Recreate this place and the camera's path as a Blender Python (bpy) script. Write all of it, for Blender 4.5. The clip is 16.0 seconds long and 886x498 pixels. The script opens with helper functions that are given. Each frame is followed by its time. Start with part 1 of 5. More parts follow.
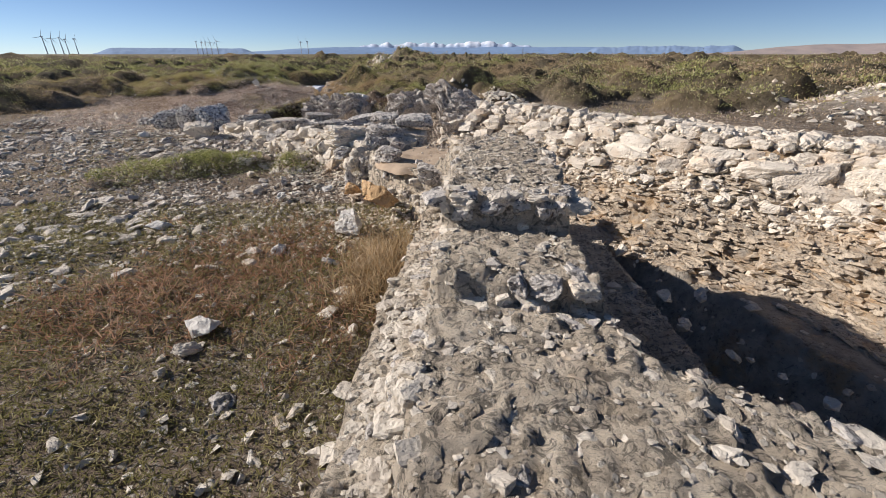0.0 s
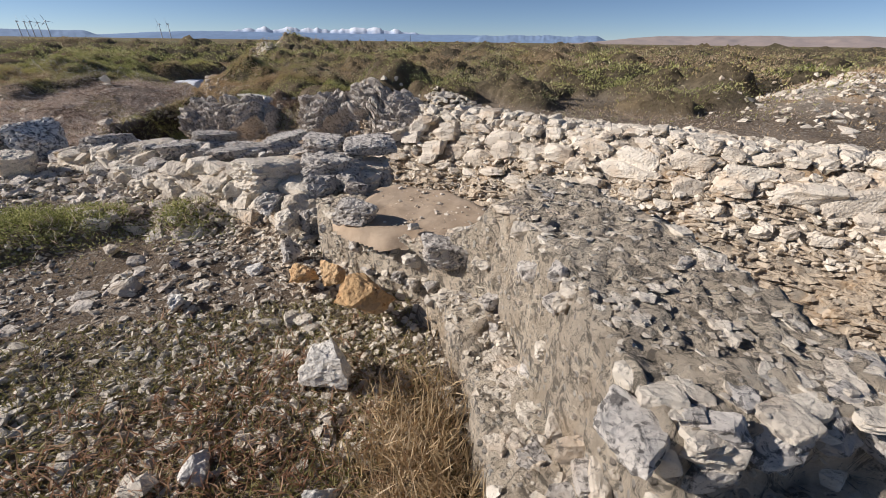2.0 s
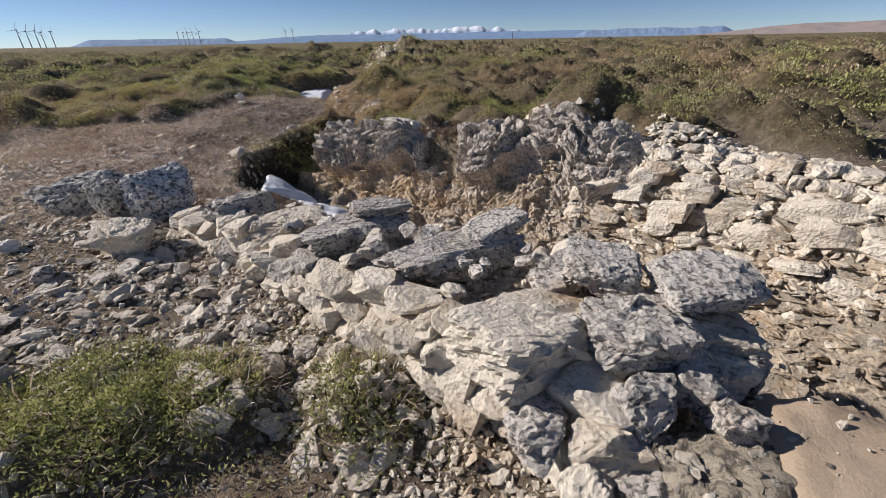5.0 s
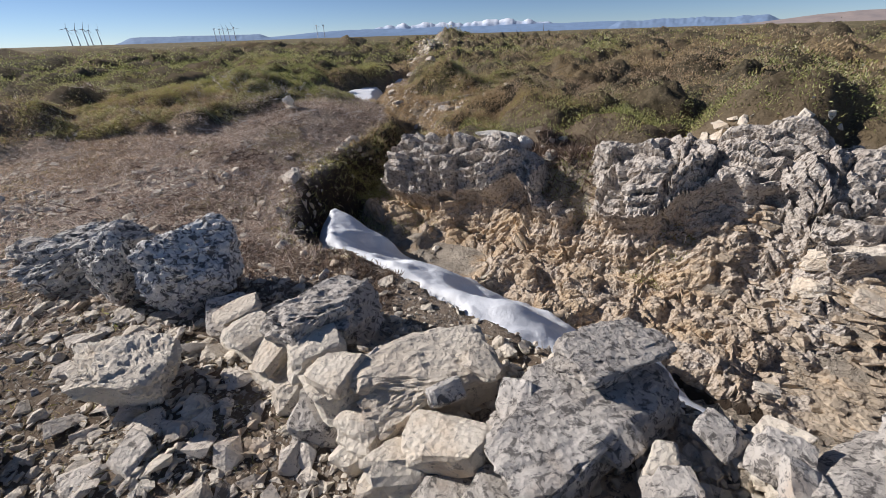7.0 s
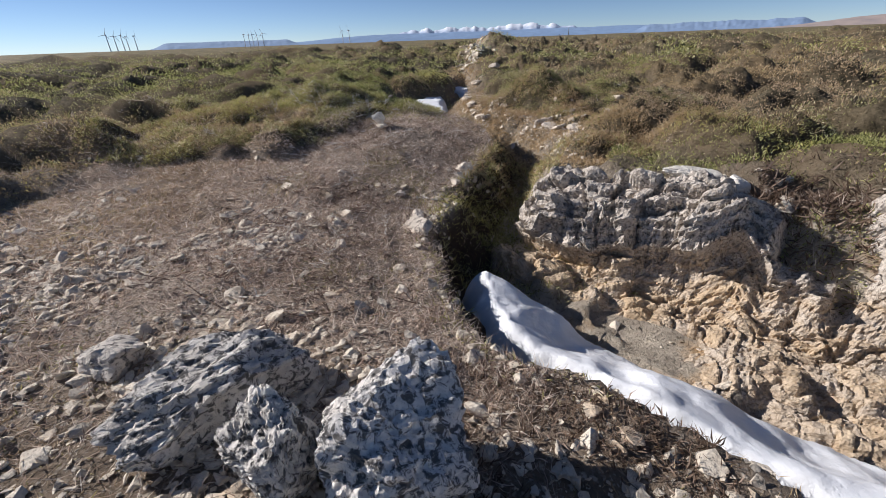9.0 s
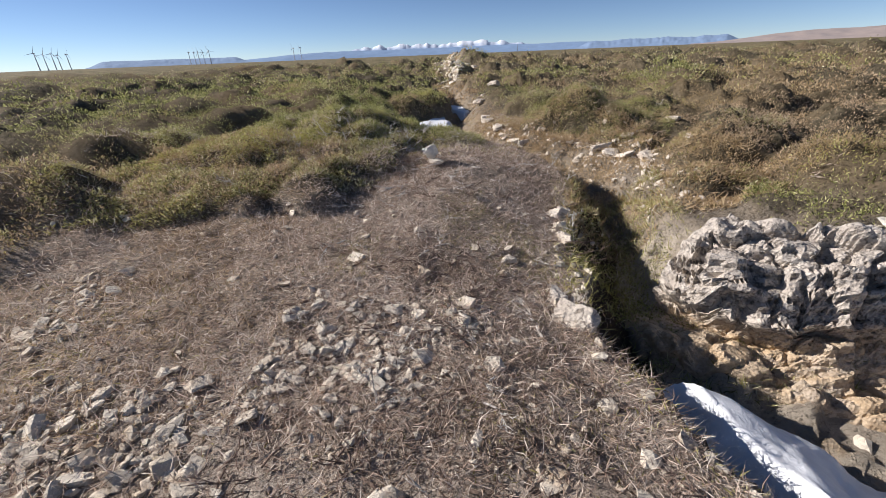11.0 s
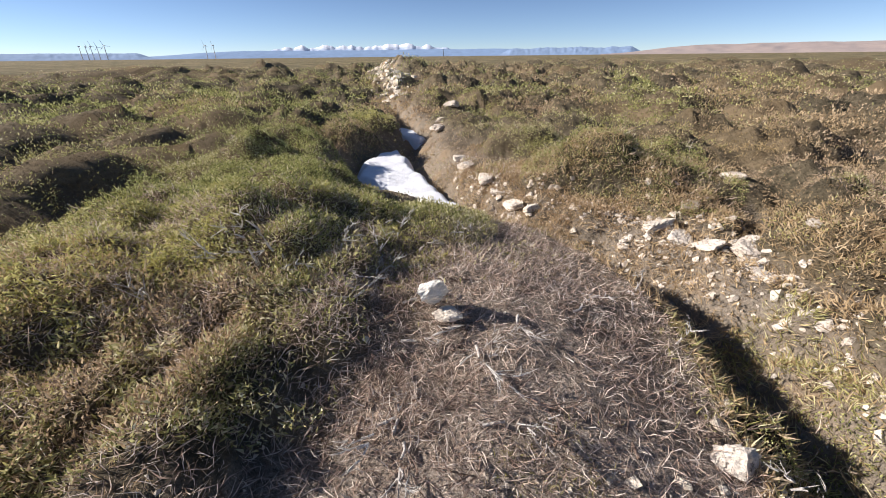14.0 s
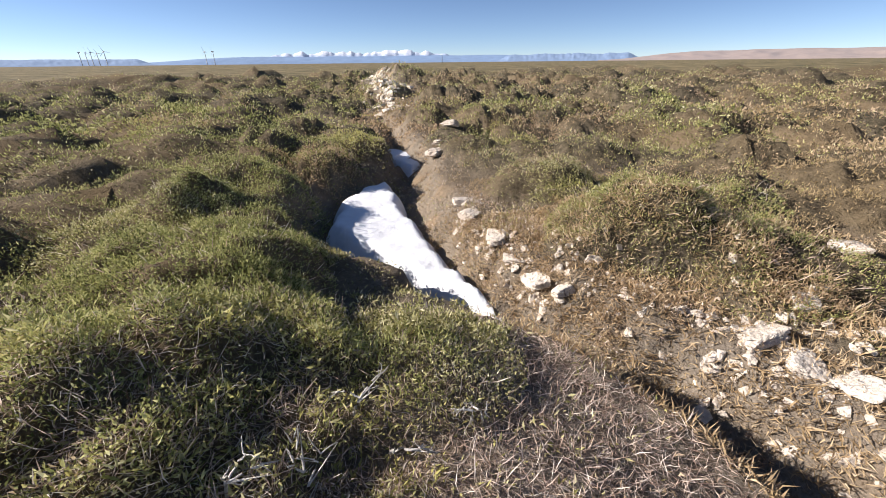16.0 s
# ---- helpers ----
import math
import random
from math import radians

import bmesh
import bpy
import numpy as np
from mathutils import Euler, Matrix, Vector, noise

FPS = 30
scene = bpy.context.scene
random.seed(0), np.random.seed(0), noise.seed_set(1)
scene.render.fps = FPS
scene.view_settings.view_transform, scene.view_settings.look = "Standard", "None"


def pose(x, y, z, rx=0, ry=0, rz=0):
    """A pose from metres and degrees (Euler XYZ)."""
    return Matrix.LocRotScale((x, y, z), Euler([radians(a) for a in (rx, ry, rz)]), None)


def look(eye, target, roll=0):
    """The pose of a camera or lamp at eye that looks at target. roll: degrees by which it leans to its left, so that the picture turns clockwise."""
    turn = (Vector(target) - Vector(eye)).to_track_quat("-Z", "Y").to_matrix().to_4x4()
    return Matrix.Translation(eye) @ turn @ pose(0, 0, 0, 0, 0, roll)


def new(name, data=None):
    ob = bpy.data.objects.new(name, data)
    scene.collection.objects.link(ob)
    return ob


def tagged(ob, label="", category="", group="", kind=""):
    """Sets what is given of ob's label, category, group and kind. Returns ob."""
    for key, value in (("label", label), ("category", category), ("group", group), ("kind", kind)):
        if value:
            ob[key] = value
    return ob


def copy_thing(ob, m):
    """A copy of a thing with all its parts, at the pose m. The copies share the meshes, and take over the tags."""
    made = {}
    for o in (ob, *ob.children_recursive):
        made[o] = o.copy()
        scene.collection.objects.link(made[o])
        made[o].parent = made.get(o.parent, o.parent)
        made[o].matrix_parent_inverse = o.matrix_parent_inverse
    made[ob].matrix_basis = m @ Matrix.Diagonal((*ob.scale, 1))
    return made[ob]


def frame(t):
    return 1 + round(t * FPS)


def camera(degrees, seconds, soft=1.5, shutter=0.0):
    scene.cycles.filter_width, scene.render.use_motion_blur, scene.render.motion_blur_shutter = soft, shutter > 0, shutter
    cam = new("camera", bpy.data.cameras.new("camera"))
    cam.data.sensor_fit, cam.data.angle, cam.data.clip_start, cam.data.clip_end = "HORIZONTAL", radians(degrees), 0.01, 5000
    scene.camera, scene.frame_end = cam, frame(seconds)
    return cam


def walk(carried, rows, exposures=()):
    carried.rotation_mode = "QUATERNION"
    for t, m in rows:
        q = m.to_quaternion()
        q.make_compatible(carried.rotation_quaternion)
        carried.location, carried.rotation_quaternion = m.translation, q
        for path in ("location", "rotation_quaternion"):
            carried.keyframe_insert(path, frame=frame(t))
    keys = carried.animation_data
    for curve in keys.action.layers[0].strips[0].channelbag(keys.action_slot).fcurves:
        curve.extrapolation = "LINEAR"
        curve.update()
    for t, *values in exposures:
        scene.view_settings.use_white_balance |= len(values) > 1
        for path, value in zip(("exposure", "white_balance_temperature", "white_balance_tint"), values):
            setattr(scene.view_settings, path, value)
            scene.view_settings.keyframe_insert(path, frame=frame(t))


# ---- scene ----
import itertools

cam = camera(94.1, 16.0, soft=0.6)
METRES, EYE, TILT, LEAN, TURN = 16.0, 1.45, -25.3, 0.0, 0.0
ROWS = [
    (0.0, 0.0, 0.0, 0.0, -0.0, 0.0, 0.0),
    (0.5, -0.0157, 0.0275, 0.0117, -4.3, -0.37, 2.13),
    (1.0, -0.0277, 0.0545, 0.0286, -8.28, -1.1, 3.7),
    (1.5, -0.0385, 0.0816, 0.042, -11.32, -1.79, 4.76),
    (2.0, -0.0452, 0.1069, 0.0559, -12.99, -2.07, 5.32),
    (2.5, -0.051, 0.1329, 0.0715, -13.29, -2.07, 5.62),
    (3.0, -0.0604, 0.1556, 0.0837, -12.12, -1.88, 5.64),
    (3.5, -0.0716, 0.1754, 0.0966, -9.9, -1.74, 5.15),
    (4.0, -0.0792, 0.2017, 0.1078, -6.92, -1.77, 4.19),
    (4.5, -0.0914, 0.2226, 0.1198, -3.79, -1.74, 2.89),
    (5.0, -0.1097, 0.2473, 0.1324, -0.94, -1.59, 1.53),
    (7.5, -0.1991, 0.3759, 0.1899, 2.87, -2.33, 0.42),
    (8.0, -0.225, 0.3931, 0.1999, 3.32, -2.2, 0.15),
    (8.5, -0.2498, 0.4111, 0.2073, 3.98, -1.84, -0.0),
    (9.0, -0.2742, 0.4275, 0.2183, 5.26, -1.74, -0.45),
    (9.5, -0.3023, 0.4417, 0.2265, 5.69, -1.83, -0.54),
    (12.0, -0.3896, 0.5493, 0.2861, -5.48, 1.24, 5.39),
    (12.5, -0.3951, 0.5772, 0.3045, -7.23, 1.3, 6.36),
    (13.0, -0.4013, 0.6083, 0.3217, -8.04, 1.07, 6.37),
    (13.5, -0.4003, 0.6372, 0.3362, -8.57, 0.58, 5.73),
    (14.0, -0.3957, 0.6637, 0.3514, -9.02, -0.11, 4.87),
    (14.5, -0.3916, 0.694, 0.3632, -9.54, -0.81, 4.19),
    (15.0, -0.3834, 0.7212, 0.3766, -9.79, -0.9, 4.17),
    (15.5, -0.3754, 0.7423, 0.3919, -9.81, -0.45, 4.5),
    (16.0, -0.3739, 0.7591, 0.4057, -9.17, 0.57, 4.92),
]
walk(cam, [(t, pose(0, 0, EYE, TILT, LEAN, TURN) @ pose(METRES * x, METRES * y, METRES * z, 90 + pitch, roll, yaw)) for t, x, y, z, yaw, pitch, roll in ROWS],
     exposures=[(0.0, 0.30, 6200, 13.5), (3.0, 0.13, 6200, 13.5), (5.0, 0.15, 6150, 13.5), (8.0, 0.24, 6050, 13.5), (12.0, 0.56, 6250, 14.0), (16.0, 0.84, 6350, 15.0)])

# ---- light ----
SUN_TO = Vector((-1.0, 0.27, 0.0)).normalized()
ELEV = radians(27)
world = bpy.data.worlds.new("world")
scene.world = world
world.use_nodes = True
wn, wl = world.node_tree.nodes, world.node_tree.links
sky = wn.new("ShaderNodeTexSky")
sky.sky_type, sky.sun_disc = "NISHITA", False
sky.sun_elevation, sky.sun_rotation = ELEV, math.atan2(SUN_TO.x, SUN_TO.y)
sky.altitude, sky.air_density, sky.dust_density, sky.ozone_density = 1500, 0.6, 0.0, 2.2
wl.new(sky.outputs[0], wn["Background"].inputs[0])
wn["Background"].inputs[1].default_value = 0.068
sun = new("sun", bpy.data.lights.new("sun", "SUN"))
sun.data.energy, sun.data.angle, sun.data.color = 5.0, radians(0.6), (1.0, 0.93, 0.84)
ray = SUN_TO * math.cos(ELEV) + Vector((0, 0, math.sin(ELEV)))
sun.matrix_world = look(ray * 60, (0, 0, 0))


# ---- materials ----
class Mat:
    """A small builder for node materials."""

    def __init__(self, name, rough=0.9, spec=0.25):
        self.m = bpy.data.materials.new(name)
        self.m.use_nodes = True
        self.t = self.m.node_tree
        self.b = self.t.nodes["Principled BSDF"]
        self.b.inputs["Roughness"].default_value = rough
        self.b.inputs["Specular IOR Level"].default_value = spec
        self.pos = self.n("ShaderNodeNewGeometry").outputs["Position"]

    def n(self, kind):
        return self.t.nodes.new(kind)

    def put(self, socket, v):
        if isinstance(v, (int, float)):
            socket.default_value = v
        elif isinstance(v, tuple):
            socket.default_value = (*v, 1) if len(v) == 3 and socket.type == "RGBA" else v
        else:
            self.t.links.new(v, socket)

    def noise(self, scale, detail=6, rough=0.6, coord=None, dist=0.0):
        k = self.n("ShaderNodeTexNoise")
        k.inputs["Scale"].default_value, k.inputs["Detail"].default_value = scale, detail
        k.inputs["Roughness"].default_value, k.inputs["Distortion"].default_value = rough, dist
        self.put(k.inputs["Vector"], coord or self.pos)
        return k.outputs[0]

    def cells(self, scale, out="Distance", feature="F1", coord=None):
        k = self.n("ShaderNodeTexVoronoi")
        k.feature = feature
        k.inputs["Scale"].default_value = scale
        self.put(k.inputs["Vector"], coord or self.pos)
        return k.outputs[out]

    def ramp(self, v, *stops):
        k = self.n("ShaderNodeValToRGB")
        e = k.color_ramp.elements
        while len(e) < len(stops):
            e.new(0.5)
        for el, (p, c) in zip(e, stops):
            el.position = p
            el.color = (c, c, c, 1) if isinstance(c, (int, float)) else (*c, 1)
        self.put(k.inputs[0], v)
        return k.outputs[0]

    def mix(self, f, a, b, mode="MIX"):
        k = self.n("ShaderNodeMix")
        k.data_type, k.blend_type = "RGBA", mode
        self.put(k.inputs[0], f)
        self.put(k.inputs[6], a)
        self.put(k.inputs[7], b)
        return k.outputs[2]

    def math(self, op, a, b=0.0):
        k = self.n("ShaderNodeMath")
        k.operation = op
        self.put(k.inputs[0], a)
        self.put(k.inputs[1], b)
        return k.outputs[0]

    def attr(self, name):
        k = self.n("ShaderNodeAttribute")
        k.attribute_name = name
        return k.outputs["Fac"]

    def island(self):
        return self.n("ShaderNodeNewGeometry").outputs["Random Per Island"]

    def thing(self):
        return self.n("ShaderNodeObjectInfo").outputs["Random"]

    def bump(self, h, strength=0.5, dist=0.02):
        k = self.n("ShaderNodeBump")
        k.inputs["Strength"].default_value, k.inputs["Distance"].default_value = strength, dist
        self.put(k.inputs["Height"], h)
        self.put(self.b.inputs["Normal"], k.outputs[0])

    def done(self, colour):
        self.put(self.b.inputs["Base Color"], colour)
        return self.m


def stone_mat(name, pale, mid, dark, lichen=0.45, ochre=0.1, single=False, grain=16):
    k = Mat(name, 0.92, 0.2)
    c = k.mix(k.ramp(k.noise(5, 8, 0.65), (0.3, 0.0), (0.7, 1.0)), mid, pale)
    r = k.thing() if single else k.island()
    c = k.mix(k.ramp(r, (0.0, 0.0), (1.0, 0.55)), c, k.mix(k.ramp(r, (0.5, 0.0), (0.56, 1.0)), mid, tuple(v * 1.12 for v in pale)))
    c = k.mix(k.ramp(k.noise(2.3, 5, 0.6), (0.62 - ochre, 0.0), (0.82 - ochre, 0.6)), c, (0.50, 0.30, 0.13))
    c = k.mix(k.ramp(k.noise(grain, 7, 0.72, dist=0.6), (0.66 - lichen * 0.3, 0.0), (0.74 - lichen * 0.3, 0.85)), c, dark)
    c = k.mix(k.ramp(k.cells(70), (0.0, 0.55), (0.22, 0.0)), c, tuple(v * 1.6 for v in dark))
    h = k.math("ADD", k.noise(28, 10, 0.75), k.math("MULTIPLY", k.noise(6, 8, 0.65), 1.5))
    h = k.math("ADD", h, k.math("MULTIPLY", k.cells(38), 0.5))
    k.bump(h, 0.85, 0.03)
    return k.done(c)


LIME = stone_mat("pale_limestone", (0.84, 0.76, 0.63), (0.64, 0.55, 0.43), (0.24, 0.21, 0.18), 0.26, 0.08)
LIME_ONE = stone_mat("pale_limestone_block", (0.82, 0.74, 0.61), (0.62, 0.53, 0.42), (0.24, 0.21, 0.18), 0.30, 0.08, True)
GREY = stone_mat("weathered_grey_limestone", (0.74, 0.68, 0.60), (0.50, 0.45, 0.39), (0.11, 0.10, 0.09), 0.52, 0.02, True, 24)
DARK = stone_mat("lichen_covered_limestone", (0.92, 0.88, 0.82), (0.66, 0.61, 0.54), (0.045, 0.042, 0.04), 0.58, -0.05, True, 22)
PALE = stone_mat("weathered_pale_rock", (0.80, 0.72, 0.61), (0.58, 0.50, 0.41), (0.19, 0.16, 0.13), 0.36, 0.03)
PALE_ONE = stone_mat("weathered_pale_block", (0.80, 0.72, 0.61), (0.58, 0.50, 0.41), (0.19, 0.16, 0.13), 0.36, 0.03, True)
ORANGE = stone_mat("iron_stained_limestone", (0.80, 0.58, 0.34), (0.66, 0.37, 0.15), (0.34, 0.15, 0.06), 0.3, 0.25, True)
WHITE = stone_mat("bare_white_limestone", (0.88, 0.84, 0.76), (0.76, 0.70, 0.60), (0.36, 0.33, 0.29), 0.12, 0.0, True)


def masonry_mat():
    k = Mat("rubble_masonry", 0.95, 0.15)
    c = k.mix(k.ramp(k.noise(6, 9, 0.7), (0.36, 0.0), (0.64, 1.0)), (0.56, 0.46, 0.34), (0.88, 0.76, 0.59))
    cell = k.n("ShaderNodeTexVoronoi")
    cell.inputs["Scale"].default_value = 26
    k.put(cell.inputs["Vector"], k.pos)
    sep = k.n("ShaderNodeSeparateColor")
    k.put(sep.inputs[0], cell.outputs["Color"])
    chip = k.math("MULTIPLY", k.math("GREATER_THAN", sep.outputs[0], 0.5), k.ramp(cell.outputs["Distance"], (0.28, 1.0), (0.42, 0.0)))
    c = k.mix(chip, c, k.ramp(sep.outputs[1], (0.0, (0.40, 0.34, 0.28)), (1.0, (0.72, 0.66, 0.56))))
    c = k.mix(k.ramp(k.noise(13, 8, 0.78, dist=1.2), (0.50, 0.0), (0.57, 0.85)), c, (0.19, 0.165, 0.13))
    c = k.mix(k.ramp(k.noise(1.7, 4, 0.6), (0.6, 0.0), (0.75, 0.6)), c, (0.55, 0.39, 0.23))
    h = k.math("ADD", k.math("MULTIPLY", chip, 0.5), k.noise(34, 10, 0.8))
    h = k.math("ADD", h, k.math("MULTIPLY", k.noise(9, 8, 0.75), 1.6))
    k.bump(h, 1.0, 0.04)
    return k.done(c)


MASON = masonry_mat()


def ground_mat():
    k = Mat("stony_soil", 0.97, 0.1)
    soil = k.mix(k.ramp(k.noise(9, 9, 0.75), (0.34, 0.0), (0.66, 1.0)), (0.10, 0.072, 0.05), (0.31, 0.24, 0.17))
    soil = k.mix(k.ramp(k.noise(0.9, 5, 0.6), (0.42, 0.0), (0.62, 0.6)), soil, (0.34, 0.27, 0.20))
    chips = []
    wob = k.n("ShaderNodeTexNoise")
    wob.inputs["Scale"].default_value, wob.inputs["Detail"].default_value = 45, 3
    k.put(wob.inputs["Vector"], k.pos)
    shift = k.n("ShaderNodeVectorMath")
    shift.operation = "SCALE"
    shift.inputs["Scale"].default_value = 0.05
    k.put(shift.inputs[0], wob.outputs[1])
    place = k.n("ShaderNodeVectorMath")
    k.put(place.inputs[0], k.pos)
    k.put(place.inputs[1], shift.outputs[0])
    for scale, amount in ((24, 0.52), (55, 0.60)):
        cell = k.n("ShaderNodeTexVoronoi")
        cell.inputs["Scale"].default_value = scale
        k.put(cell.inputs["Vector"], place.outputs[0])
        sep = k.n("ShaderNodeSeparateColor")
        k.put(sep.inputs[0], cell.outputs["Color"])
        there = k.math("GREATER_THAN", sep.outputs[0], amount)
        near = k.ramp(cell.outputs["Distance"], (0.22, 0.9), (0.50, 0.0))
        chip = k.math("MULTIPLY", there, near)
        chips.append(chip)
        soil = k.mix(chip, soil, k.ramp(sep.outputs[1], (0.0, (0.30, 0.25, 0.20)), (0.5, (0.52, 0.46, 0.38)), (1.0, (0.68, 0.63, 0.55))))
    litter = k.mix(k.ramp(k.noise(48, 6, 0.85), (0.38, 0.0), (0.62, 1.0)), (0.145, 0.11, 0.083), (0.78, 0.67, 0.55))
    litter = k.mix(k.ramp(k.noise(3.0, 5, 0.7), (0.45, 0.0), (0.62, 0.6)), litter, (0.32, 0.245, 0.18))
    c = k.mix(k.attr("litter"), soil, litter)
    veg = k.mix(k.ramp(k.noise(5.5, 9, 0.8), (0.38, 0.0), (0.62, 1.0)), (0.05, 0.045, 0.028), (0.21, 0.17, 0.11))
    veg = k.mix(k.ramp(k.noise(0.14, 6, 0.7), (0.45, 0.0), (0.60, 0.7)), veg, (0.24, 0.175, 0.10))
    c = k.mix(k.attr("heath"), c, veg)
    c = k.mix(k.attr("far"), c, k.mix(k.ramp(k.noise(0.12, 9, 0.8), (0.4, 0.0), (0.6, 1.0)), (0.10, 0.095, 0.05), (0.30, 0.235, 0.13)))
    rock = k.mix(k.ramp(k.noise(4, 9, 0.7), (0.35, 0.0), (0.65, 1.0)), (0.34, 0.29, 0.23), (0.62, 0.54, 0.43))
    rock = k.mix(k.ramp(k.noise(1.3, 6, 0.65), (0.5, 0.0), (0.66, 0.85)), rock, (0.58, 0.37, 0.18))
    rock = k.mix(k.ramp(k.noise(18, 8, 0.78, dist=0.7), (0.54, 0.0), (0.64, 0.7)), rock, (0.14, 0.12, 0.10))
    c = k.mix(k.attr("rock"), c, rock)
    # the trench's deep shade, put into the soil colour as near-black
    c = k.mix(k.attr("trench_shade"), c, k.mix(k.noise(14, 8, 0.75), (0.03, 0.022, 0.016), (0.12, 0.09, 0.065)))
    h = k.math("ADD", k.noise(35, 10, 0.8), k.math("MULTIPLY", k.noise(8, 8, 0.7), 1.2))
    h = k.math("ADD", h, k.math("ADD", k.math("MULTIPLY", chips[0], 0.7), k.math("MULTIPLY", chips[1], 0.35)))
    k.bump(h, 1.0, 0.03)
    return k.done(c)


GROUND = ground_mat()


def sand_mat():
    k = Mat("trodden_sand", 0.97, 0.1)
    c = k.mix(k.ramp(k.noise(4, 8, 0.65), (0.35, 0.0), (0.65, 1.0)), (0.40, 0.30, 0.205), (0.53, 0.41, 0.29))
    c = k.mix(k.ramp(k.cells(60), (0.08, 0.5), (0.2, 0.0)), c, (0.60, 0.52, 0.42))
    k.bump(k.math("ADD", k.noise(14, 8, 0.7), k.math("MULTIPLY", k.noise(90, 4, 0.7), 0.4)), 0.5, 0.02)
    return k.done(c)


SAND = sand_mat()


def snow_mat():
    k = Mat("old_snow", 0.7, 0.3)
    c = k.mix(k.ramp(k.noise(5, 8, 0.7), (0.40, 0.0), (0.8, 0.5)), (0.86, 0.88, 0.90), (0.66, 0.66, 0.66))
    k.bump(k.math("ADD", k.noise(9, 6, 0.6), k.math("MULTIPLY", k.noise(80, 4, 0.7), 0.2)), 0.5, 0.03)
    return k.done(c)


SNOW = snow_mat()


def leaf_mat(name, *stops, patch=None, own=0.45):
    k = Mat(name, 0.85, 0.15)
    v = k.math("ADD", k.math("MULTIPLY", k.island(), own), k.math("MULTIPLY", k.ramp(k.noise(2.6, 6, 0.7), (0.3, 0.0), (0.7, 1.0)), 1 - own))
    c = k.ramp(v, *stops)
    if patch:
        c = k.mix(k.ramp(k.noise(0.55, 5, 0.65), (0.45, 0.0), (0.65, 0.8)), c, patch)
    thin = k.n("ShaderNodeBsdfTranslucent")
    k.put(thin.inputs[0], c)
    both = k.n("ShaderNodeMixShader")
    both.inputs[0].default_value = 0.34
    k.put(both.inputs[1], k.b.outputs[0])
    k.put(both.inputs[2], thin.outputs[0])
    k.put(k.t.nodes["Material Output"].inputs[0], both.outputs[0])
    return k.done(c)


GREEN = leaf_mat("heath_leaves", (0.10, (0.06, 0.06, 0.025)), (0.38, (0.36, 0.34, 0.13)), (0.62, (0.60, 0.55, 0.28)), (1.0, (0.92, 0.86, 0.66)), patch=(0.52, 0.48, 0.16), own=0.66)
JUNIPER = leaf_mat("juniper_leaves", (0.12, (0.04, 0.05, 0.018)), (0.42, (0.30, 0.31, 0.105)), (0.7, (0.52, 0.51, 0.21)), (1.0, (0.76, 0.72, 0.42)), own=0.62)
BROWN = leaf_mat("dry_heath_leaves", (0.0, (0.13, 0.09, 0.055)), (0.5, (0.50, 0.37, 0.23)), (1.0, (0.74, 0.60, 0.42)), patch=(0.46, 0.35, 0.17), own=0.62)
TWIG = leaf_mat("dead_twigs", (0.0, (0.13, 0.075, 0.055)), (0.5, (0.64, 0.50, 0.395)), (1.0, (0.96, 0.89, 0.79)), own=0.8)
STRAW = leaf_mat("dry_grass", (0.0, (0.22, 0.15, 0.07)), (0.45, (0.50, 0.37, 0.21)), (1.0, (0.80, 0.66, 0.46)))
TURF = leaf_mat("winter_turf", (0.0, (0.09, 0.09, 0.03)), (0.45, (0.29, 0.26, 0.10)), (1.0, (0.62, 0.54, 0.33)))
SHRUB = leaf_mat("dead_dark_shrub", (0.0, (0.06, 0.04, 0.03)), (0.5, (0.20, 0.14, 0.10)), (1.0, (0.46, 0.36, 0.28)), own=0.7)
RUST = leaf_mat("rust_coloured_grass", (0.0, (0.20, 0.10, 0.055)), (0.5, (0.44, 0.26, 0.16)), (1.0, (0.72, 0.55, 0.38)))


def plain(name, colour, rough=0.6, haze_glow=0.0):
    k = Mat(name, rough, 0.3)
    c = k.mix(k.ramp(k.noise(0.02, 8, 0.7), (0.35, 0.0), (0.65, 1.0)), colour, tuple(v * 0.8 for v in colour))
    # a faint bluish emission imitates air haze on far hills
    if haze_glow:
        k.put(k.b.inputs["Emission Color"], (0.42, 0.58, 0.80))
        k.b.inputs["Emission Strength"].default_value = haze_glow
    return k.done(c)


# ---- plan of the place ----
# top edges of the trench's two banks, from near to far
LEFT = [(1.75, -6), (1.75, 0.8), (1.3, 1.28), (1.0, 1.4), (0.9, 1.8), (0.85, 2.4), (1.0, 3.6), (0.9, 4.2), (0.58, 4.75), (0.34, 5.1), (0.2, 5.4), (0.08, 5.8), (-0.1, 6.25), (-0.5, 6.7), (-1.2, 7.4),
        (-2.2, 8.05), (-2.85, 8.6), (-3.35, 9.1), (-3.85, 9.4), (-4.3, 9.6), (-4.6, 10.2), (-4.82, 11.2), (-4.86, 12.0), (-4.68, 12.7), (-4.5, 13.3), (-4.2, 14.3), (-4.4, 15.2),
        (-5.05, 16.3), (-5.8, 17.2), (-6.6, 18.1), (-7.25, 19.2), (-7.1, 20.6), (-6.4, 21.5), (-5.7, 22.8), (-5.6, 25.5), (-5.7, 31)]
